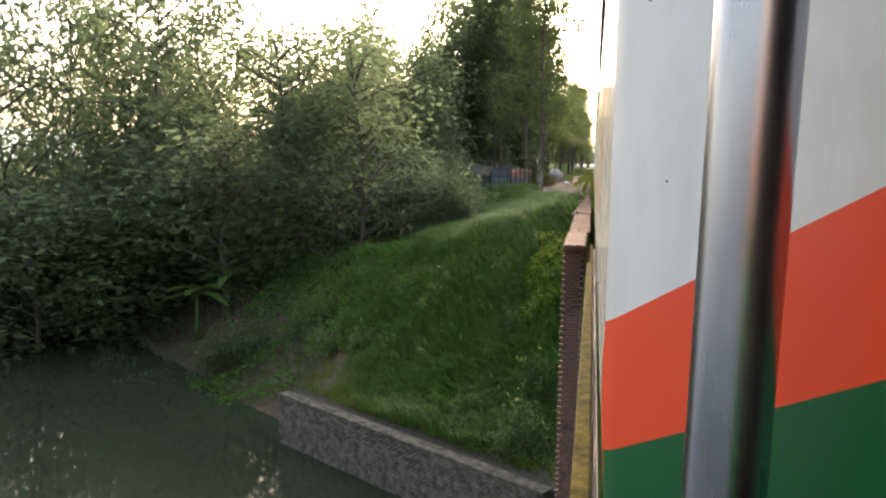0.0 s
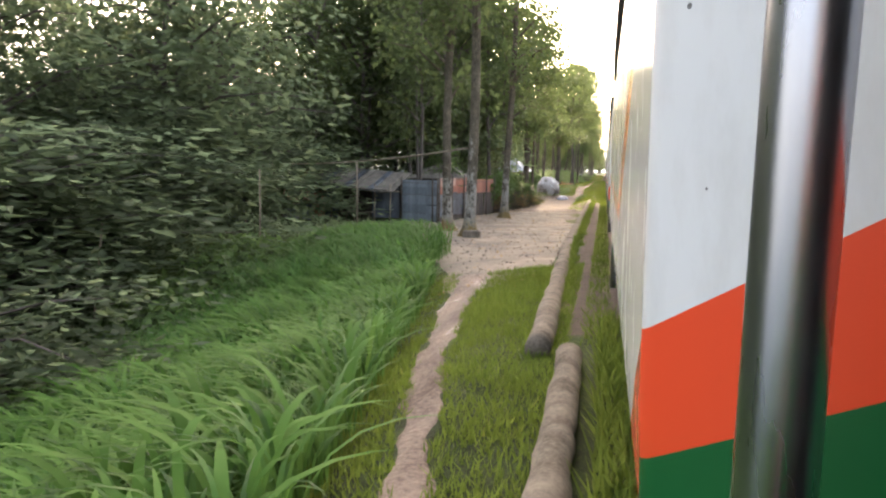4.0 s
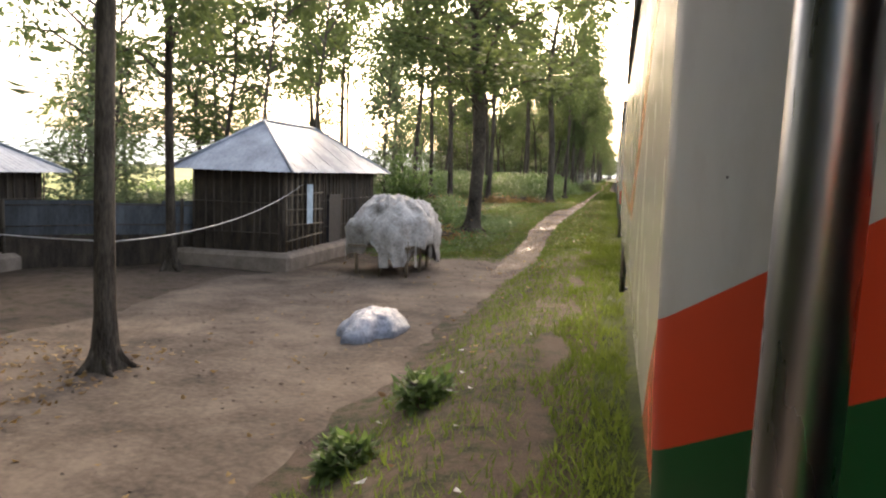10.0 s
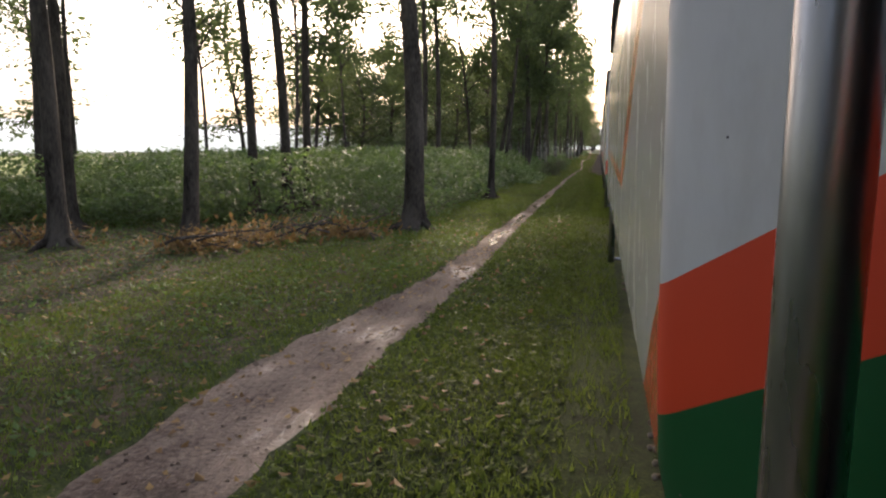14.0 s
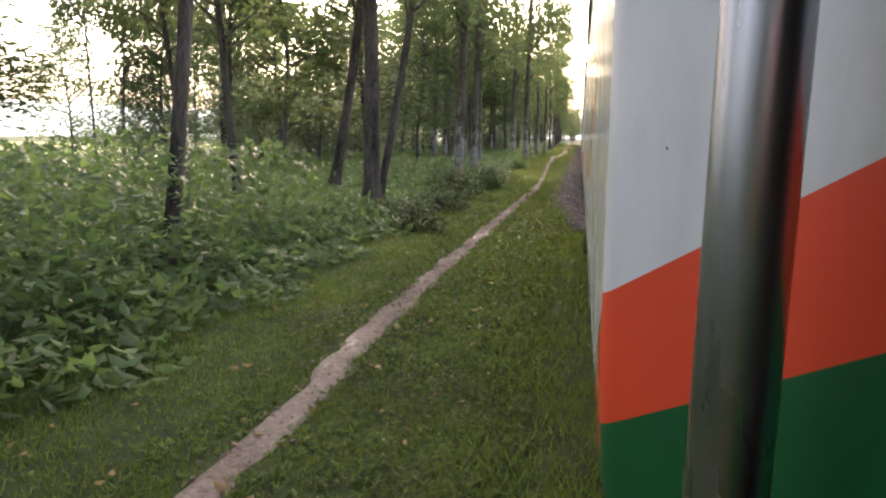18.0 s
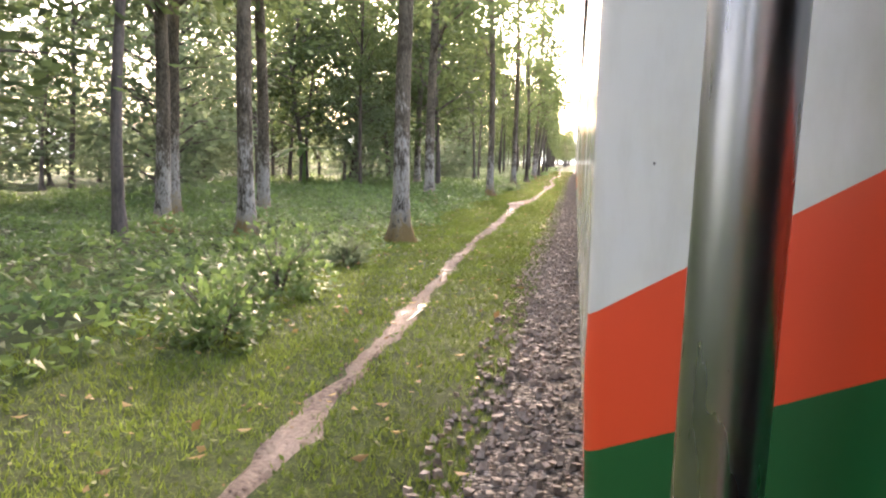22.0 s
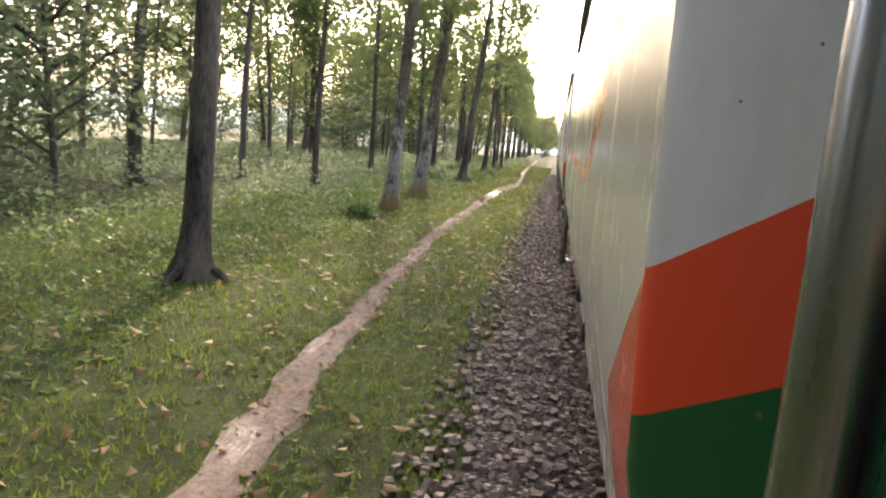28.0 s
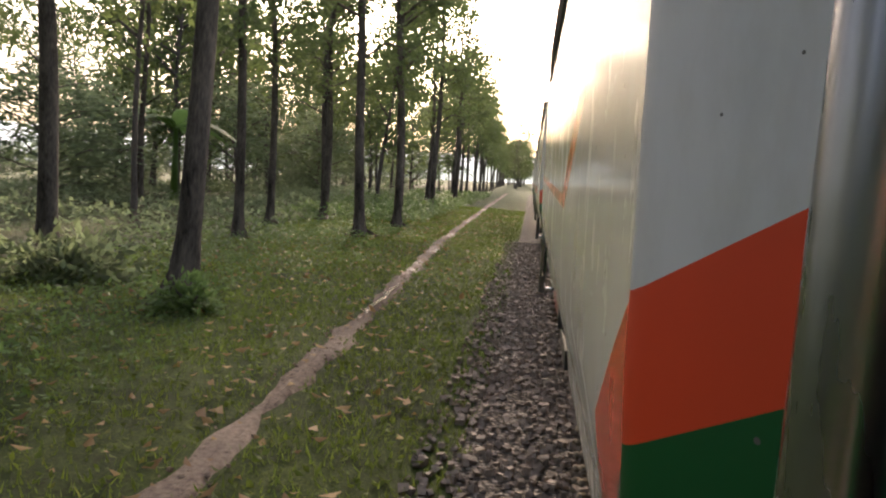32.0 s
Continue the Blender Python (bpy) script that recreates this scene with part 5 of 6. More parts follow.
def banana_plant(x, y, k=1.0, seed=1, label="banana plant with large torn hanging leaves"):
    q = random.Random(seed)
    z = float(height(x, y))
    thing = empty("banana_plant", pose(x, y, z), label, "banana plant")
    tall = 2.3 * k
    tube("stem", [(0, 0, -0.2), (0.03, 0, tall * 0.5), (0.05, 0.02, tall)], [0.13 * k, 0.11 * k, 0.07 * k], BANANA, thing, 8)
    for i in range(8):
        az, up = i * 2.4 + q.uniform(-.4, .4), q.uniform(0.5, 1.3)
        L = 2.2 * k * q.uniform(0.8, 1.15)
        rows, pts = 9, []
        for j in range(rows):
            t = j / (rows - 1)
            r, h = L * t * math.cos(up * (1 - 0.6 * t)), L * (math.sin(up) * t - 0.75 * t * t)
            w = 0.28 * k * math.sin(math.pi * min(1, 0.06 + 0.93 * t)) ** 0.6 * (1 if j else 0.1)
            c = Vector((math.cos(az) * r, math.sin(az) * r, tall + h))
            s = Vector((-math.sin(az), math.cos(az), 0))
            pts += [c - s * w - Vector((0, 0, 0.25 * w)), c, c + s * w - Vector((0, 0, 0.25 * w))]
        f = [(3 * j + c, 3 * j + c + 1, 3 * j + c + 4, 3 * j + c + 3) for j in range(rows - 1) for c in (0, 1)]
        part("leaf", mesh_of("leaf", pts, f, BANANA, True), BANANA, thing)


parapet()
pillar()
creek_wall()
bridge_deck()
banana_plant(-25.2, 45.5, 1.3, 1)
banana_plant(-23.6, 46.8, 1.1, 2)
banana_plant(-29.0, 191.0, 1.6, 3)
banana_plant(-27.5, 188.0, 1.8, 4)
banana_plant(-24.5, 176.5, 1.4, 5)
banana_plant(-20.5, 162.0, 1.5, 6)
banana_plant(-20.0, 433.0, 1.8, 7)
banana_plant(-22.5, 441.0, 1.8, 8)
banana_plant(-18.5, 338.0, 1.2, 9)
banana_plant(-19.5, 323.0, 1.15, 10)

# ------------------------------------------------------------------ old beams, kerb, posts


def rough_beam(name, a, b, r, mat, label, category):
    q = random.Random(int(a[1] * 10))
    n = 26
    pts = [tuple(a[i] + (b[i] - a[i]) * k / n + (q.uniform(-.015, .015) if i != 1 else 0) for i in range(3)) for k in range(n + 1)]
    rad = [r * (1 + q.uniform(-.1, .1)) for _ in pts]
    v, f = tube_data(pts, rad, 12)
    return tagged(new(name, mesh_of(name, v, f, mat, True)), label, category)


rough_beam("fallen_pole", (-0.84, 59.2, 0.08), (-1.16, 74.0, -0.02), 0.19, CONCRETE, "weathered concrete pole lying along the grass edge", "pole")
rough_beam("fallen_pole", (-0.36, 50.2, 0.1), (-0.4, 58.9, 0.1), 0.165, CONCRETE, "round mud-stained concrete pole lying beside the rails", "pole")


def kerb():
    thing = empty("kerb", pose(-1.2, 70, 0), "crumbling plastered brick kerb between yard and rails", "kerb", kind="structure")
    q = random.Random(4)
    y = 3.0
    while y < 45:
        L = q.uniform(2.2, 3.6)
        part("kerb_block", box_bm((-0.2 + q.uniform(-.02, .02), y, -1.0), (0.17, y + L - 0.02, 0.02 + q.uniform(-.03, .03)), 0.05), CONCRETE, thing)
        y += L


kerb()


def stake(x, y, tall, r=0.035, lean=4, label="thin weathered wooden stake in the grass", name="stake"):
    q = random.Random(int(x * 100 + y))
    z = float(height(x, y))
    thing = empty(name, Matrix.Translation((x, y, z)) @ pose(0, 0, 0, q.uniform(-lean, lean), q.uniform(-lean, lean), 0), label, "stake", "stakes")
    tube("shaft", [(0, 0, -0.2), (0.01, 0, tall / 2), (0, 0.01, tall)], [r, r * 0.9, r * 0.75], BAMBOO, thing, 7)


for x, y, h in ((-5.6, 72.4, 0.95), (-5.45, 72.2, 0.8), (-5.75, 73.0, 0.6), (-6.6, 75.5, 0.7), (-6.0, 69.0, 0.7)):
    stake(x, y, h)
# white-stemmed saplings in front of the bushes
for x, y, h in ((-12.0, 74.3, 3.0), (-14.2, 68.0, 3.2)):
    stake(x, y, h, 0.035, 7, "slender pale bare sapling stem", "sapling_stem")
tagged(new("concrete_block", mesh_of("concrete_block", *(lambda b: ([v.co[:] for v in b.verts], [[v.index for v in fc.verts] for fc in b.faces]))(box_bm((-5.75, 80.15, -0.45), (-5.05, 80.6, -0.02), 0.04)), CONCRETE)), "square concrete block at a tree's foot", "block")


def corrugated(w, h, mat, name, pitch=0.14, depth=0.0025, rows=1):
    """An upright wavy sheet from the origin along +x."""
    n = max(4, int(w / pitch * 4))
    v, f = [], []
    for i in range(n + 1):
        x = w * i / n
        y = depth * math.sin(2 * math.pi * x / pitch)
        for j in range(rows + 1):
            v.append((x, y, h * j / rows))
    k = rows + 1
    f = [(i * k + j, (i + 1) * k + j, (i + 1) * k + j + 1, i * k + j + 1) for i in range(n) for j in range(rows)]
    return mesh_of(name, v, f, mat, True)


def tin_fence(name, a, b, z0, tiers, label, seed, post=True):
    """Rows of wavy sheets nailed to posts; tiers: (height, material)."""
    q = random.Random(seed)
    d = Vector((b[0] - a[0], b[1] - a[1], 0))
    L = d.length
    thing = empty(name, Matrix.Translation((a[0], a[1], z0)) @ pose(0, 0, 0, 0, 0, math.degrees(math.atan2(d.y, d.x))), label, "fence")
    z = 0.0
    for h, mat in tiers:
        x = 0.0
        while x < L - 0.2:
            w = min(q.uniform(1.6, 2.4), L - x)
            use = TIN_PINK if mat is TIN_RED and q.random() < 0.4 else mat
            o = part("sheet", corrugated(w + 0.05, h + q.uniform(-0.03, 0.05), use, "sheet"), use, thing)
            o.location = (x, q.uniform(-.02, .02), z + q.uniform(-.03, .03))
            o.rotation_euler = (q.uniform(-.02, .09), q.uniform(-.014, .014), 0)
            x += w
        z += h
    if post:
        for i in range(int(L / 2.5) + 2):
            x = min(L, 2.5 * i)
            tube("post", [(x, -0.07, -0.2), (x + q.uniform(-.04, .04), -0.07, z + q.uniform(0.05, 0.4))], 0.055, OLD_POST, thing, 7)
        for h in (0.64, 0.95):
            tube("rail", [(0, -0.06, z * h), (L / 2, -0.06, z * h + q.uniform(-.05, .05)), (L, -0.06, z * h)], 0.016, OLD_POST, thing, 6)
    return thing


# fence along the yard, grey below and red above
tin_fence("tin_fence", (-10.0, 95.0), (-9.0, 102.6), -0.78, ((0.34, REED), (0.49, TIN), (0.49, TIN), (0.42, TIN), (0.48, TIN_RED), (0.48, TIN_RED)), "tin fence of grey sheets below and faded red above", 1)
tin_fence("tin_fence", (-12.6, 96.2), (-10.0, 95.0), -0.78, ((0.5, TIN_PALE), (0.55, TIN_PALE), (0.55, TIN_PALE), (0.5, TIN_PALE), (0.45, TIN_PALE)), "bluish grey tin sheet fence corner with bamboo rails", 2)
tin_fence("tin_fence", (-9.0, 102.6), (-8.3, 107.0), -0.78, ((1.6, REED), (0.95, TIN_RED)), "dark reed fence topped by red tin", 3)
tin_fence("reed_fence", (-8.3, 107.0), (-6.9, 122.0), -0.8, ((1.5, REED),), "dark broken reed fence overgrown by leaves", 4)


def cable(name, a, b, sag, r, mat, label):
    pts = [tuple(a[i] + (b[i] - a[i]) * t - (4 * sag * t * (1 - t) if i == 2 else 0) for i in range(3)) for t in np.linspace(0, 1, 14)]
    v, f = tube_data(pts, [r] * len(pts), 6)
    return tagged(new(name, mesh_of(name, v, f, mat, True)), label, name.replace("_", " "))


# ------------------------------------------------------------------ shed
def shed():
    x0, x1, y0, y1, z0 = -19.4, -12.8, 94.4, 98.4, -0.75
    thing = empty("tea_shed", pose(x0, y0, z0), "ramshackle open shed with tin walls and a sagging thatched roof", "shed")
    w, d = x1 - x0, y1 - y0
    for a, b, mat in ((0, 1.7, TIN_RED), (1.7, 2.6, TIN), (4.8, 6.6, TIN)):
        o = part("wall_sheet", corrugated(b - a, 1.9, mat, "wall_sheet"), mat, thing)
        o.location = (a, 1.6 if a < 3 else 1.9, 0.1)
    o = part("back_wall", box_bm((0, d - 0.1, 0), (w, d, 2.3)), REED, thing)
    part("side_wall", box_bm((0, 1.6, 0), (0.08, d, 2.2)), REED, thing)
    for x, h in ((2.7, 2.55), (4.2, 2.35), (5.5, 2.3), (6.5, 2.3)):
        tube("post", [(x, 0.05, -0.2), (x + 0.03, 0.05, h)], 0.045, BAMBOO, thing, 7, "pale bamboo post")
    q = random.Random(12)
    for i in range(16):
        a = i * w / 16
        pts = [(a - 0.3, -0.35, 2.35 - 0.035 * i + q.uniform(-.06, .06)), (a + 0.6, -0.35, 2.33 - 0.035 * i + q.uniform(-.06, .06)), (a + 0.6, d + 0.3, 3.35 - 0.03 * i), (a - 0.3, d + 0.3, 3.35 - 0.03 * i)]
        v = pts + [(p[0], p[1], p[2] + 0.07) for p in pts]
        part("roof_sheet", mesh_of("roof_sheet", v, [(3, 2, 1, 0), (4, 5, 6, 7), (0, 1, 5, 4), (1, 2, 6, 5), (2, 3, 7, 6), (3, 0, 4, 7)], THATCH if i % 4 else TIN), THATCH, thing)
    tube("eave_pole", [(-0.5, -0.3, 2.4), (w + 0.6, -0.3, 1.85)], 0.04, BAMBOO, thing, 6)
    for x in (3.0, 3.5, 4.4, 5.0):
        tube("bench_leg", [(x, 0.6, 0), (x, 0.6, 0.5)], 0.03, BAMBOO, thing, 6)
    part("bench", box_bm((2.8, 0.4, 0.48), (5.2, 0.85, 0.54), 0.01), BAMBOO, thing)
    hut = empty("low_hut", pose(-13.4, 102.2, z0), "low dark hut behind the yard with a thatched roof", "hut")
    part("wall", box_bm((0, 0, 0), (3.2, 4.5, 2.65)), REED, hut)
    v = [(-0.4, -0.4, 2.6), (3.6, -0.4, 2.6), (3.6, 4.9, 2.6), (-0.4, 4.9, 2.6), (1.4, 1.9, 3.65), (2.0, 2.6, 3.65)]
    part("roof", mesh_of("roof", v, [(0, 1, 5, 4), (1, 2, 5), (2, 3, 4, 5), (3, 0, 4)], THATCH), THATCH, hut)
    for i in range(3):
        o = part("door_sheet", corrugated(0.9, 1.9, TIN, "door_sheet"), TIN, hut, "grey tin sheet with bamboo bars")
        o.location = (-0.6 + 0.95 * i, -0.12, 0.05)
    for h in (0.6, 1.1, 1.6):
        tube("bar", [(-0.6, -0.16, h), (2.3, -0.16, h)], 0.02, BAMBOO, hut, 6)


shed()
tin_fence("tin_fence", (-22.5, 91.0), (-20.0, 89.6), -0.9, ((0.9, TIN), (0.9, TIN), (0.8, TIN)), "greenish grey slatted tin screen", 8)
tin_fence("tin_fence", (-19.5, 93.5), (-17.4, 93.2), -0.8, ((1.1, TIN), (1.1, TIN_RED)), "patched grey and red tin wall of the shed", 9)
cable("bamboo_pole", (-18.5, 88.5, 2.7), (-5.7, 81.0, 3.4), 0.25, 0.035, BAMBOO, "long thin bamboo pole tied across to a tree")
for x, y, h in ((-11.5, 83.8, 3.2), (-18.6, 88.4, 3.4), (-20.0, 89.4, 3.2)):
    stake(x, y, h, 0.045, 2, "upright bamboo post holding a cross pole", "bamboo_post")
cable("wire", (-24, 86, 2.9), (-9.6, 100.0, 2.6), 0.1, 0.008, STEEL, "thin slack wire over the tin fence")
# a draped fishing net
v, f = [], []
for i in range(15):
    for j in range(8):
        t, u = i / 14, j / 7
        v.append((-19.8 + 4.4 * t, 87.6 + 0.6 * math.sin(3 * t), 0.9 + 1.5 * t * t + (1 - u) * (0.75 - 0.5 * t) - 0.5 * math.sin(math.pi * t)))
for i in range(14):
    for j in range(7):
        f.append((i * 8 + j, (i + 1) * 8 + j, (i + 1) * 8 + j + 1, i * 8 + j + 1))
net = tagged(new("fishing_net", mesh_of("fishing_net", v, f, MOSS, True)), "yellowish fishing net draped from a pole", "net")
wire = net.modifiers.new("mesh", "WIREFRAME")
wire.thickness = 0.02

# ------------------------------------------------------------------ huts


def hip_hut(name, corner, size, turn, eave, ridge, label, over=0.6, run=(0.2, 0.69)):
    """Walls on a mud plinth under a four-sided tin roof; corner is the near right one, local x runs back from the track."""
    w, d = size
    thing = empty(name, Matrix.Translation(corner) @ pose(0, 0, 0, 0, 0, turn), label, "hut")
    part("plinth", box_bm((-0.5, -0.5, -0.3), (w + 0.5, d + 0.5, 0.55), 0.12), MUD, thing, "grey mud plinth")
    part("wall", box_bm((0, 0, 0.5), (w, d, eave + 0.1), 0.01), REED, thing, "dark woven reed wall")
    q = random.Random(int(corner[1]))
    n = int(w / 0.32)
    for i in range(n + 1):
        x = w * min(1, max(0, (i + q.uniform(-.3, .3)) / n))
        tube("slat", [(x, -0.05, 0.5), (x + q.uniform(-.03, .03), -0.05, eave)], 0.026, OLD_POST, thing, 6)
    n = int(d / 0.36)
    for i in range(n + 1):
        y = d * min(1, max(0, (i + q.uniform(-.3, .3)) / n))
        tube("slat", [(w + 0.05, y, 0.5), (w + 0.05, y + q.uniform(-.03, .03), eave)], 0.026, OLD_POST, thing, 6)
    for h in (1.15, 2.1):
        if h < eave:
            tube("cross_bar", [(0, -0.08, h), (w, -0.08, h)], 0.018, OLD_POST, thing, 6)
            tube("cross_bar", [(w + 0.08, 0, h), (w + 0.08, d, h)], 0.018, OLD_POST, thing, 6)
    for i in range(7):
        y = 0.05 + 0.47 * i + q.uniform(-.08, .08)
        tube("bamboo_post", [(w + 0.12, y, 0.5), (w + 0.12 + q.uniform(-.04, .04), y + q.uniform(-.05, .05), eave)], 0.04, BAMBOO, thing, 7)
    for h in (0.95, 1.4, 1.85, 2.4):
        tube("bamboo_rail", [(w + 0.18, 0, h + q.uniform(-.08, .08)), (w + 0.18, 3.0, h + q.uniform(-.08, .08))], 0.026, BAMBOO, thing, 6)
    # a black slab on the wall stands in for the unlit opening
    part("doorway", box_bm((w - 0.02, d * 0.42, 0.5), (w + 0.1, d * 0.55, 2.3)), RUBBER, thing, "black slab for the unlit doorway")
    A = [Vector(p) for p in ((-over, -over, eave), (w + over, -over, eave), (w + over, d + over, eave), (-over, d + over, eave))]
    r0, r1 = Vector((w / 2, d * run[0], ridge)), Vector((w / 2, d * run[1], ridge))
    sides = ((A[0], A[1], r0, r0), (A[1], A[2], r1, r0), (A[2], A[3], r1, r1), (A[3], A[0], r0, r1))
    for a, b, c, e in sides:
        nrm = (b - a).cross(c - a).normalized()
        nrm = -nrm if nrm.z < 0 else nrm
        L = (b - a).length
        k = max(4, int(L / 0.8))
        for i in range(k):
            lo, hi = i / k, (i + 1) / k
            cols = 9
            vs, fs = [], []
            for m in range(cols):
                t = lo + (hi - lo) * m / (cols - 1)
                up = nrm * (0.012 * math.sin(m * math.pi * 1.0) + 0.014 * (m % 2) + 0.006 * (i % 2))
                base, top = a.lerp(b, t), (e.lerp(c, t) if (e - c).length > 0.01 else c)
                if (e - c).length > 0.01:
                    # the slope's upper edge is the ridge, reached along lines of equal run
                    along = (b - a).normalized()
                    s = (base - a).dot(along)
                    s0, s1 = (e - a).dot(along), (c - a).dot(along)
                    top = e if s <= s0 else c if s >= s1 else e.lerp(c, (s - s0) / (s1 - s0))
                    if s < s0:
                        top = a.lerp(e, s / s0)
                    elif s > s1:
                        top = b.lerp(c, (L - s) / (L - s1))
                else:
                    along = (b - a).normalized()
                    s, sm = (base - a).dot(along), (c - a).dot(along)
                    top = a.lerp(c, s / sm) if s <= sm else b.lerp(c, (L - s) / (L - sm))
                vs += [base + up - nrm * 0.012, top + up - nrm * 0.012]
            fs = [(2 * m, 2 * m + 2, 2 * m + 3, 2 * m + 1) for m in range(cols - 1)]
            part("roof_sheet", mesh_of("roof_sheet", vs, fs, TIN_ROOF), TIN_ROOF, thing)
    for a, b in ((A[0], r0), (A[1], r0), (A[2], r1), (A[3], r1), (r0, r1)):
        tube("ridge_cap", [a + Vector((0, 0, .02)), b + Vector((0, 0, .02))], 0.05, TIN_ROOF, thing, 8)
    return thing


hip_hut("tin_roofed_hut", (-13.3, 144.9, -0.8), (3.05, 9.2), 0, 3.1, 4.78, "village hut of bamboo and reed with a hipped pale tin roof")
hip_hut("tin_roofed_hut", (-23.7, 137.4, -0.85), (6.3, 5.6), 0, 2.9, 4.7, "smaller reed hut under a faded tin roof among trees")
tin_fence("reed_fence", (-17.2, 141.2), (-13.3, 145.2), -0.8, ((1.0, REED), (1.0, TIN)), "dark reed screen between two huts", 21)


def blanket(name, centre, rx, ry, tall, mat, label, category, seed, skirt=0.0, thing=None, flat=1.0):
    """A crumpled sheet over a mound, hanging unevenly."""
    q = np.random.default_rng(seed)
    n, rings = 40, 14
    v, f = [], []
    ph = q.uniform(0, 6, 6)
    for r in range(rings + 1):
        t = r / rings
        for k in range(n):
            a = 2 * math.pi * k / n
            e = 1 + 0.1 * math.sin(3 * a + ph[0]) + 0.07 * math.sin(5 * a + ph[1])
            fold = (1.5 if skirt else 1) * (0.05 * math.sin(9 * a + ph[2] + 3 * t) + 0.035 * math.sin(17 * a + ph[3] - 5 * t)) * t
            rad = e * (min(1, t * 1.25) ** 0.8) + fold
            zz = tall * (1 - min(1, t * 1.05) ** (2.2 * flat)) - (skirt * max(0, t - 0.75) * 4 * (0.6 + 0.5 * math.sin(4 * a + ph[4]) + 0.2 * math.sin(11 * a)) if skirt else 0) + (0.04 if skirt > 0.1 else 0.02) * tall * math.sin(6 * a + 7 * t + ph[5]) * (t > 0.1)
            cr = q.normal(0, 0.035 if skirt > 0.1 else 0.014, 3) * min(1, 4 * t)
            v.append((rx * (rad * math.cos(a) + cr[0]), ry * (rad * math.sin(a) + cr[1]), zz + cr[2]))
    f = [(r * n + k, r * n + (k + 1) % n, (r + 1) * n + (k + 1) % n, (r + 1) * n + k) for r in range(rings) for k in range(n)]
    me = mesh_of(name, v, f, mat, True)
    if thing:
        o = part(name, me, mat, thing, label)
        o.location = centre
        return o
    o = tagged(new(name, me), label, category)
    o.location = centre
    return o


hay = empty("covered_haystack", pose(-7.0, 146.4, -0.8), "haystack on a bamboo stand under ragged grey-white sheets", "haystack")
blanket("hay", (0, 0, 0.95), 0.98, 1.5, 1.12, THATCH, "dark packed straw", "hay", 5, 0, hay)
blanket("cover_sheet", (0, 0, 1.0), 1.25, 1.85, 1.45, TARP, "torn dirty white tarpaulin", "tarpaulin", 6, 0.55, hay)
blanket("cover_sheet", (0.42, 0.95, 1.0), 0.95, 1.1, 1.3, TARP, "second hanging sack sheet", "tarpaulin", 7, 0.7, hay)
for x, y in ((-0.8, -1.3), (0.8, -1.3), (-0.8, 1.3), (0.8, 1.3), (0, -1.5), (0.9, 0)):
    tube("leg", [(x, y, -0.1), (x * 1.02, y, 1.1)], 0.05, BAMBOO, hay, 7)
part("shelf", box_bm((-1.0, -1.6, 0.88), (1.0, 1.6, 0.96), 0.01), BAMBOO, hay)
for x, y, w in ((1.05, -1.1, .28), (0.2, -1.75, .3), (1.1, 0.5, .25), (1.0, 1.4, .35)):
    vs = [(x + a * (0.3 if abs(y) < 1.2 else 1) * 0 + (a if abs(y) > 1.2 else 0), y + (a if abs(y) <= 1.2 else 0), z + 0.03 * math.sin(20 * a)) for a in (-w / 2, 0, w / 2) for z in (1.05, 0.65, 0.3)]
    part("rag", mesh_of("rag", [(p[0] + 0.03 * math.sin(9 * p[2]), p[1], p[2]) for p in vs], [(0, 3, 4, 1), (1, 4, 5, 2), (3, 6, 7, 4), (4, 7, 8, 5)], TARP), TARP, hay, "hanging torn strip")
blanket("sheeted_mound", (-4.65, 137.0, -0.82), 0.62, 1.15, 0.5, PLASTIC, "low heap on the sand covered by bluish plastic sheet", "heap", 11, 0.02)
cable("clothes_line", (-8.1, 133.6, 1.15), (-10.1, 146.2, 1.9), 0.35, 0.012, LITTER, "slack white rope tied between tree and hut")
cable("clothes_line", (-14.0, 134.0, 1.3), (-8.1, 133.6, 1.15), 0.08, 0.012, LITTER, "white rope stretched behind the trees")
v = [(-9.95 + 0.05 * math.sin(5 * z), 146.2 + a, 1.9 - z) for a in (0, .25, .5) for z in (0, .6, 1.3)]
tagged(new("hanging_cloth", mesh_of("hanging_cloth", v, [(0, 3, 4, 1), (1, 4, 5, 2), (3, 6, 7, 4), (4, 7, 8, 5)], CLOTH)), "pale blue cloth hung on the hut wall", "cloth")

# ------------------------------------------------------------------ shrubs, branch piles, litter


def shrub(x, y, r, tall, mat, label, seed, n=900, size=0.16, category="shrub"):
    q = np.random.default_rng(seed)
    z = float(height(x, y))
    thing = empty("shrub", pose(x, y, z), label, category, "shrubs beside the path")
    stems = []
    d = unit(q.normal(0, 1, (n, 3)))
    d[:, 2] = np.abs(d[:, 2])
    rad = q.uniform(0.25, 1, n) ** 0.6
    k = 1 + 0.3 * np.sin(3 * np.arctan2(d[:, 1], d[:, 0]) + seed)
    at = d * rad[:, None] * np.array([r, r, tall]) * k[:, None]
    way = unit(d + q.normal(0, .7, (n, 3)) - [0, 0, 0.3])
    up = unit(np.stack([q.normal(0, .4, n), q.normal(0, .4, n), np.ones(n)], 1))
    ln = size * q.uniform(.6, 1.3, n)
    part("foliage", leaf_cards("foliage", at, way, up, ln, ln * .5, mat), mat, thing)
    for i in range(7):
        a = q.uniform(0, 6.28)
        tube("stem", [(0, 0, -0.1), (r * .3 * math.cos(a), r * .3 * math.sin(a), tall * .5), (r * .7 * math.cos(a), r * .7 * math.sin(a), tall * .85)], [0.02, 0.014, 0.006], BARK_GREY, thing, 5)


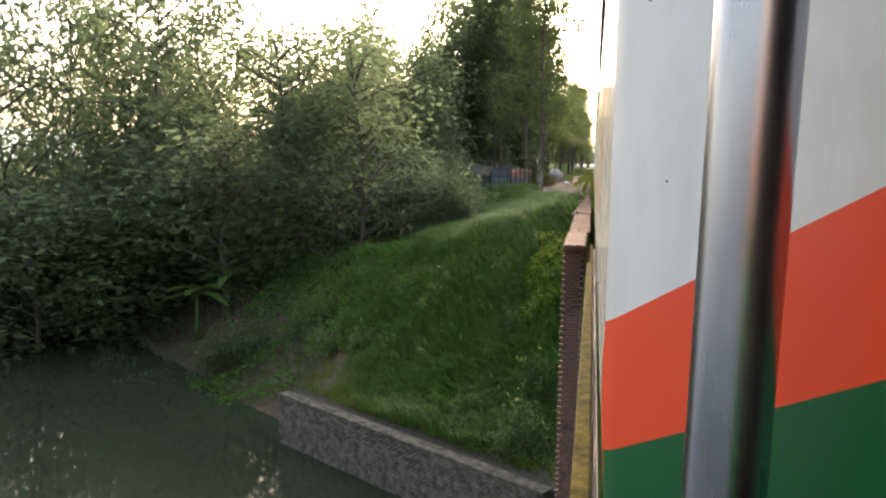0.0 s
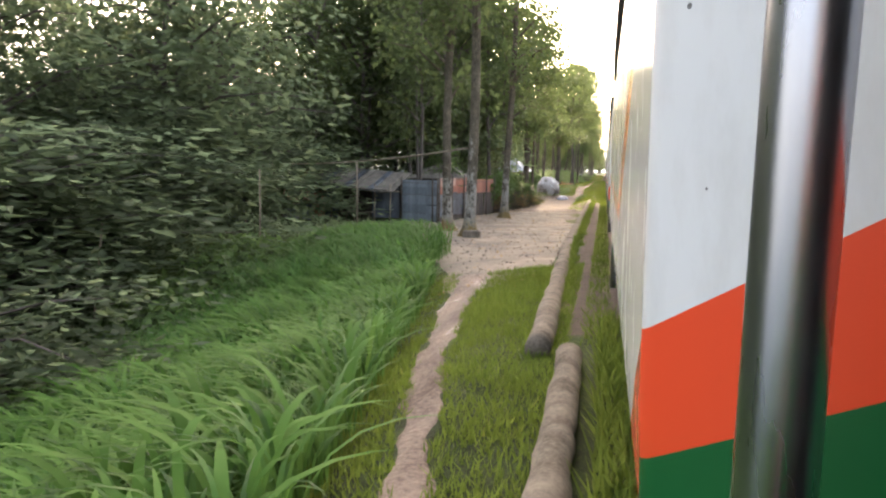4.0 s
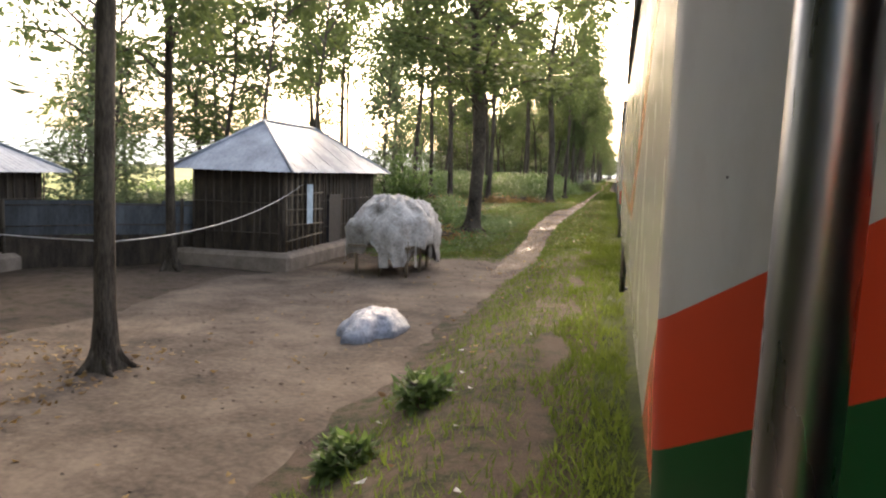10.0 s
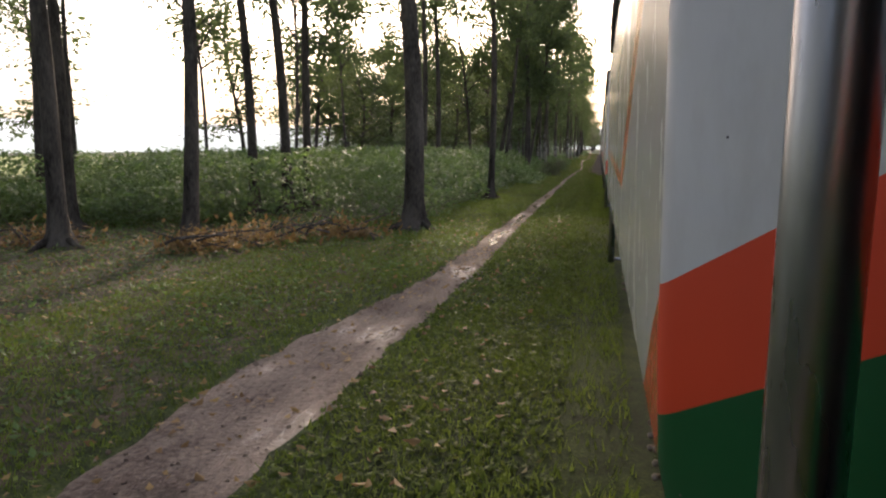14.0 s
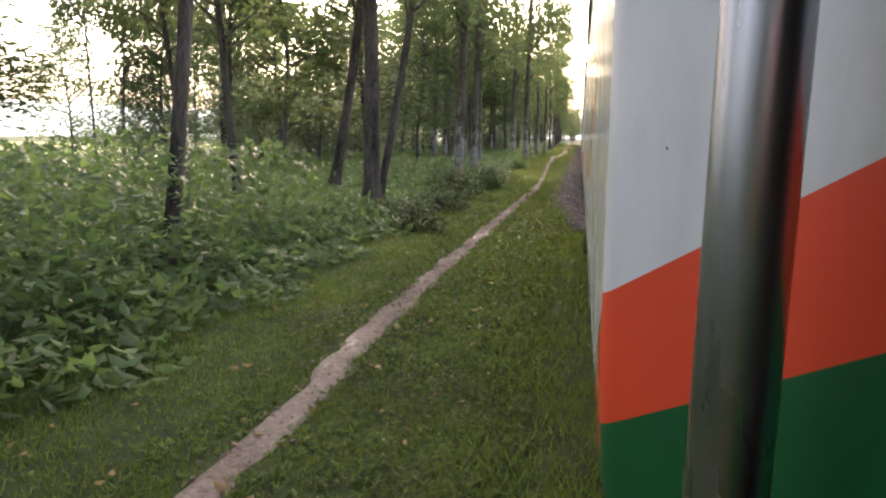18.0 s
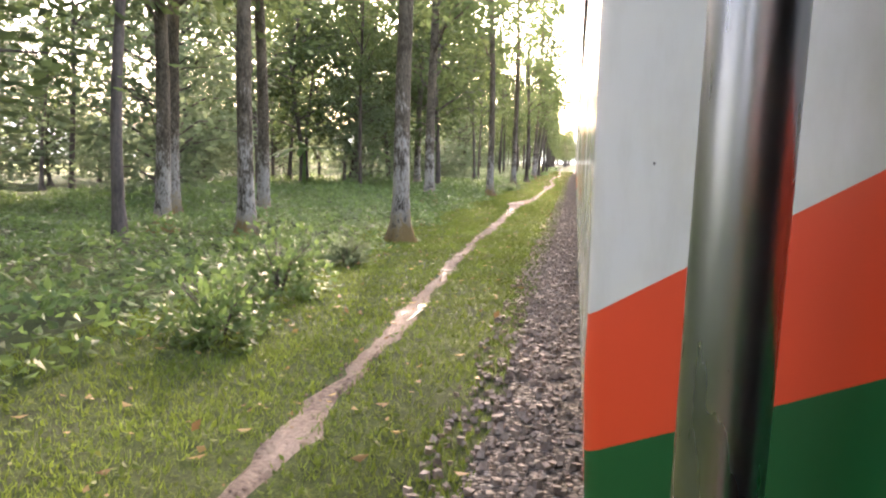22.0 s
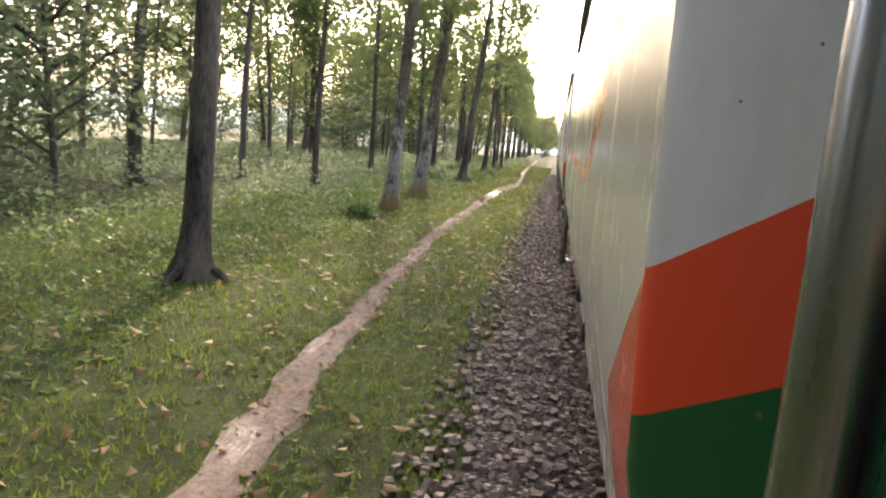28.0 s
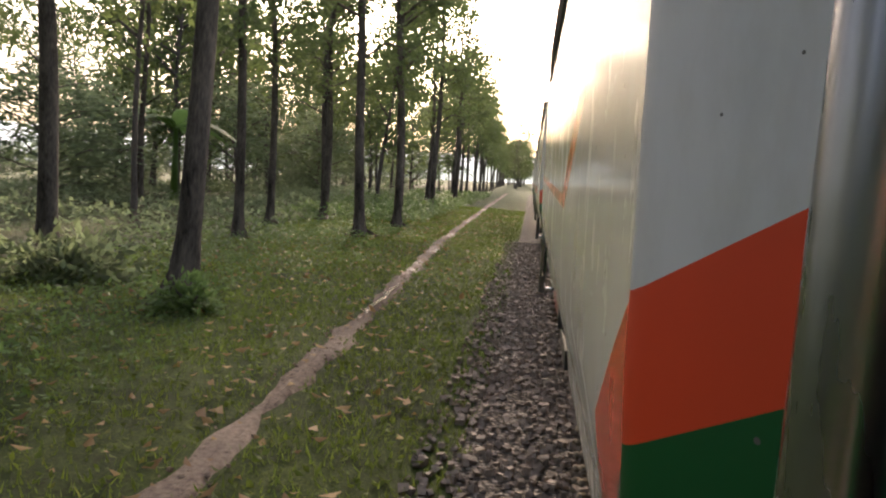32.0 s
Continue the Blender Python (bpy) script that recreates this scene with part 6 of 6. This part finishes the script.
for k, (x, y, r, h, m) in enumerate(((-4.9, 251.2, 1.1, 1.4, THICKET), (-4.3, 240.5, .8, .8, THICKET), (-4.5, 246.2, .9, .7, THICKET), (-5.4, 243.4, .9, .6, THICKET), (-4.3, 256.9, .7, 1.2, THICKET), (-4.1, 256.5, .6, .6, HERB), (-4.6, 262.5, .9, .9, LEAF_HAZY), (-6.3, 255.2, 1.1, 1.3, HERB), (-4.5, 278.5, .7, .9, HERB),
                                     (-4.9, 281.5, .9, 1.1, HERB), (-5.0, 285.8, .5, .6, LEAF_HAZY), (-5.3, 330.5, .9, .5, LEAF_HAZY), (-5.0, 333.0, .8, .5, LEAF_HAZY), (-4.8, 327.5, .6, .4, HERB), (-5.4, 364.0, .6, .5, HERB), (-5.2, 396.5, .8, .5, HERB), (-4.9, 394.5, .7, .4, HERB), (-7.6, 390.5, 1.1, .7, LEAF_HAZY), (-8.5, 405.0, 1.2, .8, LEAF_HAZY),
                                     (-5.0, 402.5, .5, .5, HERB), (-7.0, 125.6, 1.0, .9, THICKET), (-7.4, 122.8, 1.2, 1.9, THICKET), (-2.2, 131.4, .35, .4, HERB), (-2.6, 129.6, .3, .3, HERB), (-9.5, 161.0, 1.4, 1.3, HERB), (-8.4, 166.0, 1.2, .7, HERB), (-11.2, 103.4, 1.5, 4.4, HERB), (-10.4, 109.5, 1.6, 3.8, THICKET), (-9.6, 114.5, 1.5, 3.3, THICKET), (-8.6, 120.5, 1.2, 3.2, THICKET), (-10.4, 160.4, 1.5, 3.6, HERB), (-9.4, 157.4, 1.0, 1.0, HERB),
                                     (-9.2, 50.2, 2.2, 4.4, LEAF_HAZY), (-12.4, 56.6, 2.8, 5.4, LEAF_HAZY), (-15.0, 40.5, 1.6, 2.2, HERB), (-13.2, 36.5, 1.1, 1.5, HERB), (-11.0, 36.0, .9, 1.0, HERB), (-20.5, 40.8, 1.8, 2.4, LEAF_HAZY), (-2.2, 26.8, 1.0, 2.0, HERB), (-1.9, 29.5, .9, 1.6, HERB), (-2.4, 24.6, .9, 1.4, HERB), (-3.2, 33.0, .8, 1.0, HERB),
                                     (-10.5, 171.0, 1.0, .6, HERB), (-13.0, 182.0, 1.3, .8, HERB), (-19.0, 178.0, 1.5, 1.4, HERB), (-22.0, 170.0, 2.0, 2.5, LEAF_HAZY), (-25.0, 186.0, 1.6, 1.5, HERB), (-7.2, 349.5, .9, .6, LEAF_HAZY))):
    shrub(x, y, r, h, m, "leafy dark green shrub with loose twigs" if m in (LEAF_HAZY, THICKET) else "low bright leafy green shrub", 700 + k, int(500 + 500 * r * h), 0.15 if r < 1.2 else 0.24)
for k, (x, y) in enumerate(((-11.3, 169.0), (-9.6, 172.5), (-8.2, 127.6))):
    shrub(x, y, 1.2, 0.8, DEAD, "rust-brown withered leafless-looking shrub", 800 + k, 900, 0.13)


def bramble(x, y, r, tall, n, leaves, seed):
    """Arching half-bare canes over one another, with a few leaves left."""
    q, g2 = random.Random(seed), np.random.default_rng(seed)
    thing = empty("bramble", pose(x, y, float(height(x, y))), "tangled half-bare bramble canes leaning over a dark fence", "bramble", "brambles at the fence")
    tips = []
    for i in range(n):
        a, far, h = q.uniform(0, 6.28), q.uniform(0.5, 1) * r, q.uniform(0.5, 1) * tall
        p = Vector((q.uniform(-.5, .5) * r, q.uniform(-.6, .6) * r, -0.1))
        e = p + Vector((far * math.cos(a), far * math.sin(a), h * q.uniform(0.3, 0.9)))
        m = (p + e) / 2 + Vector((0, 0, h * 0.45))
        tube("cane", [p, (p + m) / 2 + Vector((0, 0, 0.12 * h)), m, (m + e) / 2 + Vector((0, 0, 0.08 * h)), e], [0.022, 0.018, 0.014, 0.01, 0.005], BARK_GREY, thing, 5)
        tips += [m.lerp(e, q.random()) for _ in range(leaves)] + [p.lerp(m, q.uniform(.4, 1)) for _ in range(leaves // 2)]
    at = np.array([t[:] for t in tips]) + g2.normal(0, 0.1, (len(tips), 3))
    at[:, 2] = np.maximum(at[:, 2], 0.04)
    k = len(at)
    ln = g2.uniform(.07, .17, k)
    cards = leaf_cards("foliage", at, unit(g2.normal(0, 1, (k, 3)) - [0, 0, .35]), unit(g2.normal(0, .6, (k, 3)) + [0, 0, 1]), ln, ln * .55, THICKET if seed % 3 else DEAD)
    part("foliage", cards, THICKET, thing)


for k, (x, y, r, tall) in enumerate(((-8.0, 107.6, .8, 2.0), (-7.8, 109.8, .8, 1.6), (-7.6, 111.6, .9, 2.2), (-7.4, 113.6, .9, 1.8), (-7.2, 115.2, 1.0, 2.3), (-7.0, 117.0, 1.0, 2.0), (-6.8, 118.8, 1.0, 1.9), (-6.7, 120.6, 1.1, 1.7), (-6.6, 122.4, 1.0, 1.3), (-6.9, 124.2, .9, 1.0))):
    bramble(x, y, r, tall, 24, 16, 900 + k)
for j, (x, y, k, h) in enumerate(((-15.2, 122.6, 1.2, 1.0), (-17.0, 126.4, 1.2, 1.1), (-19.2, 130.6, 1.3, 1.0), (-20.6, 135.2, 1.4, 1.1))):
    copy_thing(slim[j % 3], stand(x, y, k, h, 70 * j))
for x, y, k, h, turn in ((-12.0, 161.8, .5, .6, 10), (-18.8, 148.6, .6, .42, 40), (-16.9, 147.0, .5, .38, 200), (-21.5, 150.0, .7, .5, 120), (-10.2, 121.0, .5, .55, 30), (-12.0, 123.5, .55, .6, 140), (-11.0, 113.0, .5, .5, 260), (-12.4, 116.5, .6, .62, 80)):
    copy_thing(bushy[int(turn) % 3], stand(x, y, k, h, turn))


def branch_pile(x, y, r, n, seed, label):
    q = random.Random(seed)
    z = float(height(x, y))
    thing = empty("branch_pile", pose(x, y, z), label, "branch pile")
    for i in range(n):
        a, b = q.uniform(0, 6.28), q.uniform(0.3, 1) * r
        p = Vector((b * math.cos(a), b * math.sin(a) * 0.7, q.uniform(0.03, 0.5)))
        d = Vector((q.uniform(-1, 1), q.uniform(-.6, .6), q.uniform(-.1, .3))).normalized() * q.uniform(.5, 1.1)
        tube("branch", [p - d, p + Vector((0, 0, .05)), p + d], [0.035, 0.028, 0.01], BARK_GREY, thing, 5)
    g2 = np.random.default_rng(seed)
    m = 420
    at = np.stack([g2.normal(0, r * .6, m), g2.normal(0, r * .4, m), np.abs(g2.normal(0.22, .2, m))], 1)
    ob = part("withered_foliage", leaf_cards("withered_foliage", at, unit(g2.normal(0, 1, (m, 3)) - [0, 0, .4]), unit(g2.normal(0, .5, (m, 3)) + [0, 0, 1]), g2.uniform(.15, .32, m), g2.uniform(.06, .12, m), DEAD), DEAD, thing)


branch_pile(-9.5, 191.6, 1.6, 14, 1, "pile of cut branches with withered brown leaves")
branch_pile(-7.6, 193.6, 1.2, 10, 2, "pile of cut branches with withered brown leaves")
branch_pile(-10.4, 189.9, 1.2, 9, 3, "pile of cut branches with withered brown leaves")
branch_pile(-15.6, 190.4, 1.4, 10, 4, "heap of bare cut branches at a tree's foot")
branch_pile(-8.0, 155.5, 1.5, 16, 5, "tangled heap of cut leafy branches beside the hut")
branch_pile(-9.6, 158.0, 1.6, 16, 6, "tangled heap of cut leafy branches beside the hut")


def fallen(name, n, seed, x0, x1, y0, y1, size, mat, label):
    x, y = area(n, seed, x0, x1, y0, y1)
    q = np.random.default_rng(seed)
    at = np.stack([x, y, height(x, y) + 0.05 + 0.03 * q.uniform(0, 1, n)], 1)
    way = unit(np.stack([q.normal(0, 1, n), q.normal(0, 1, n), q.normal(0, .25, n)], 1))
    ln = size * q.uniform(.5, 1.4, n)
    tagged(new(name, leaf_cards(name, at, way, unit(np.stack([q.normal(0, .3, n), q.normal(0, .3, n), np.ones(n)], 1)), ln, ln * .6, mat)), label, "leaf litter", kind="stuff")


fallen("fallen_leaves", 5200, 1, -22, -0.9, 150, 200, 0.12, DEAD, "scattered dry brown and yellow fallen leaves")
fallen("fallen_leaves", 1500, 2, -6, -0.8, 215, 345, 0.12, DEAD, "scattered dry brown and yellow fallen leaves")
fallen("fallen_leaves", 4200, 3, -8, -0.8, 345, 440, 0.13, DEAD, "scattered dry brown and yellow fallen leaves")
fallen("fallen_leaves", 700, 4, -9, -1.4, 66, 150, 0.12, DEAD, "dry brown leaves on bare sand")
fallen("fallen_leaves", 2600, 7, -22, -9, 168, 194, 0.12, DEAD, "drift of dry leaves on bare soil under trees")
fallen("fallen_leaves", 900, 8, -10.2, -6.2, 99, 126, 0.1, DEAD, "dry leaves blown against a fence")
fallen("path_leaves", 700, 9, lambda y: path_edges(y)[0], lambda y: path_edges(y)[1], 146, 215, 0.07, DEAD, "trodden brown leaves on a muddy footpath")
fallen("path_leaves", 350, 10, lambda y: path_edges(y)[0], lambda y: path_edges(y)[1], 215, 430, 0.06, DEAD, "trodden brown leaves on a muddy footpath")
fallen("paper_litter", 34, 5, -2.8, -0.9, 112, 136, 0.13, LITTER, "crumpled white paper and plastic scraps")
fallen("yard_leaves", 1200, 6, -12, -7, 124, 134, 0.13, DEAD, "brown leaf litter under trees")
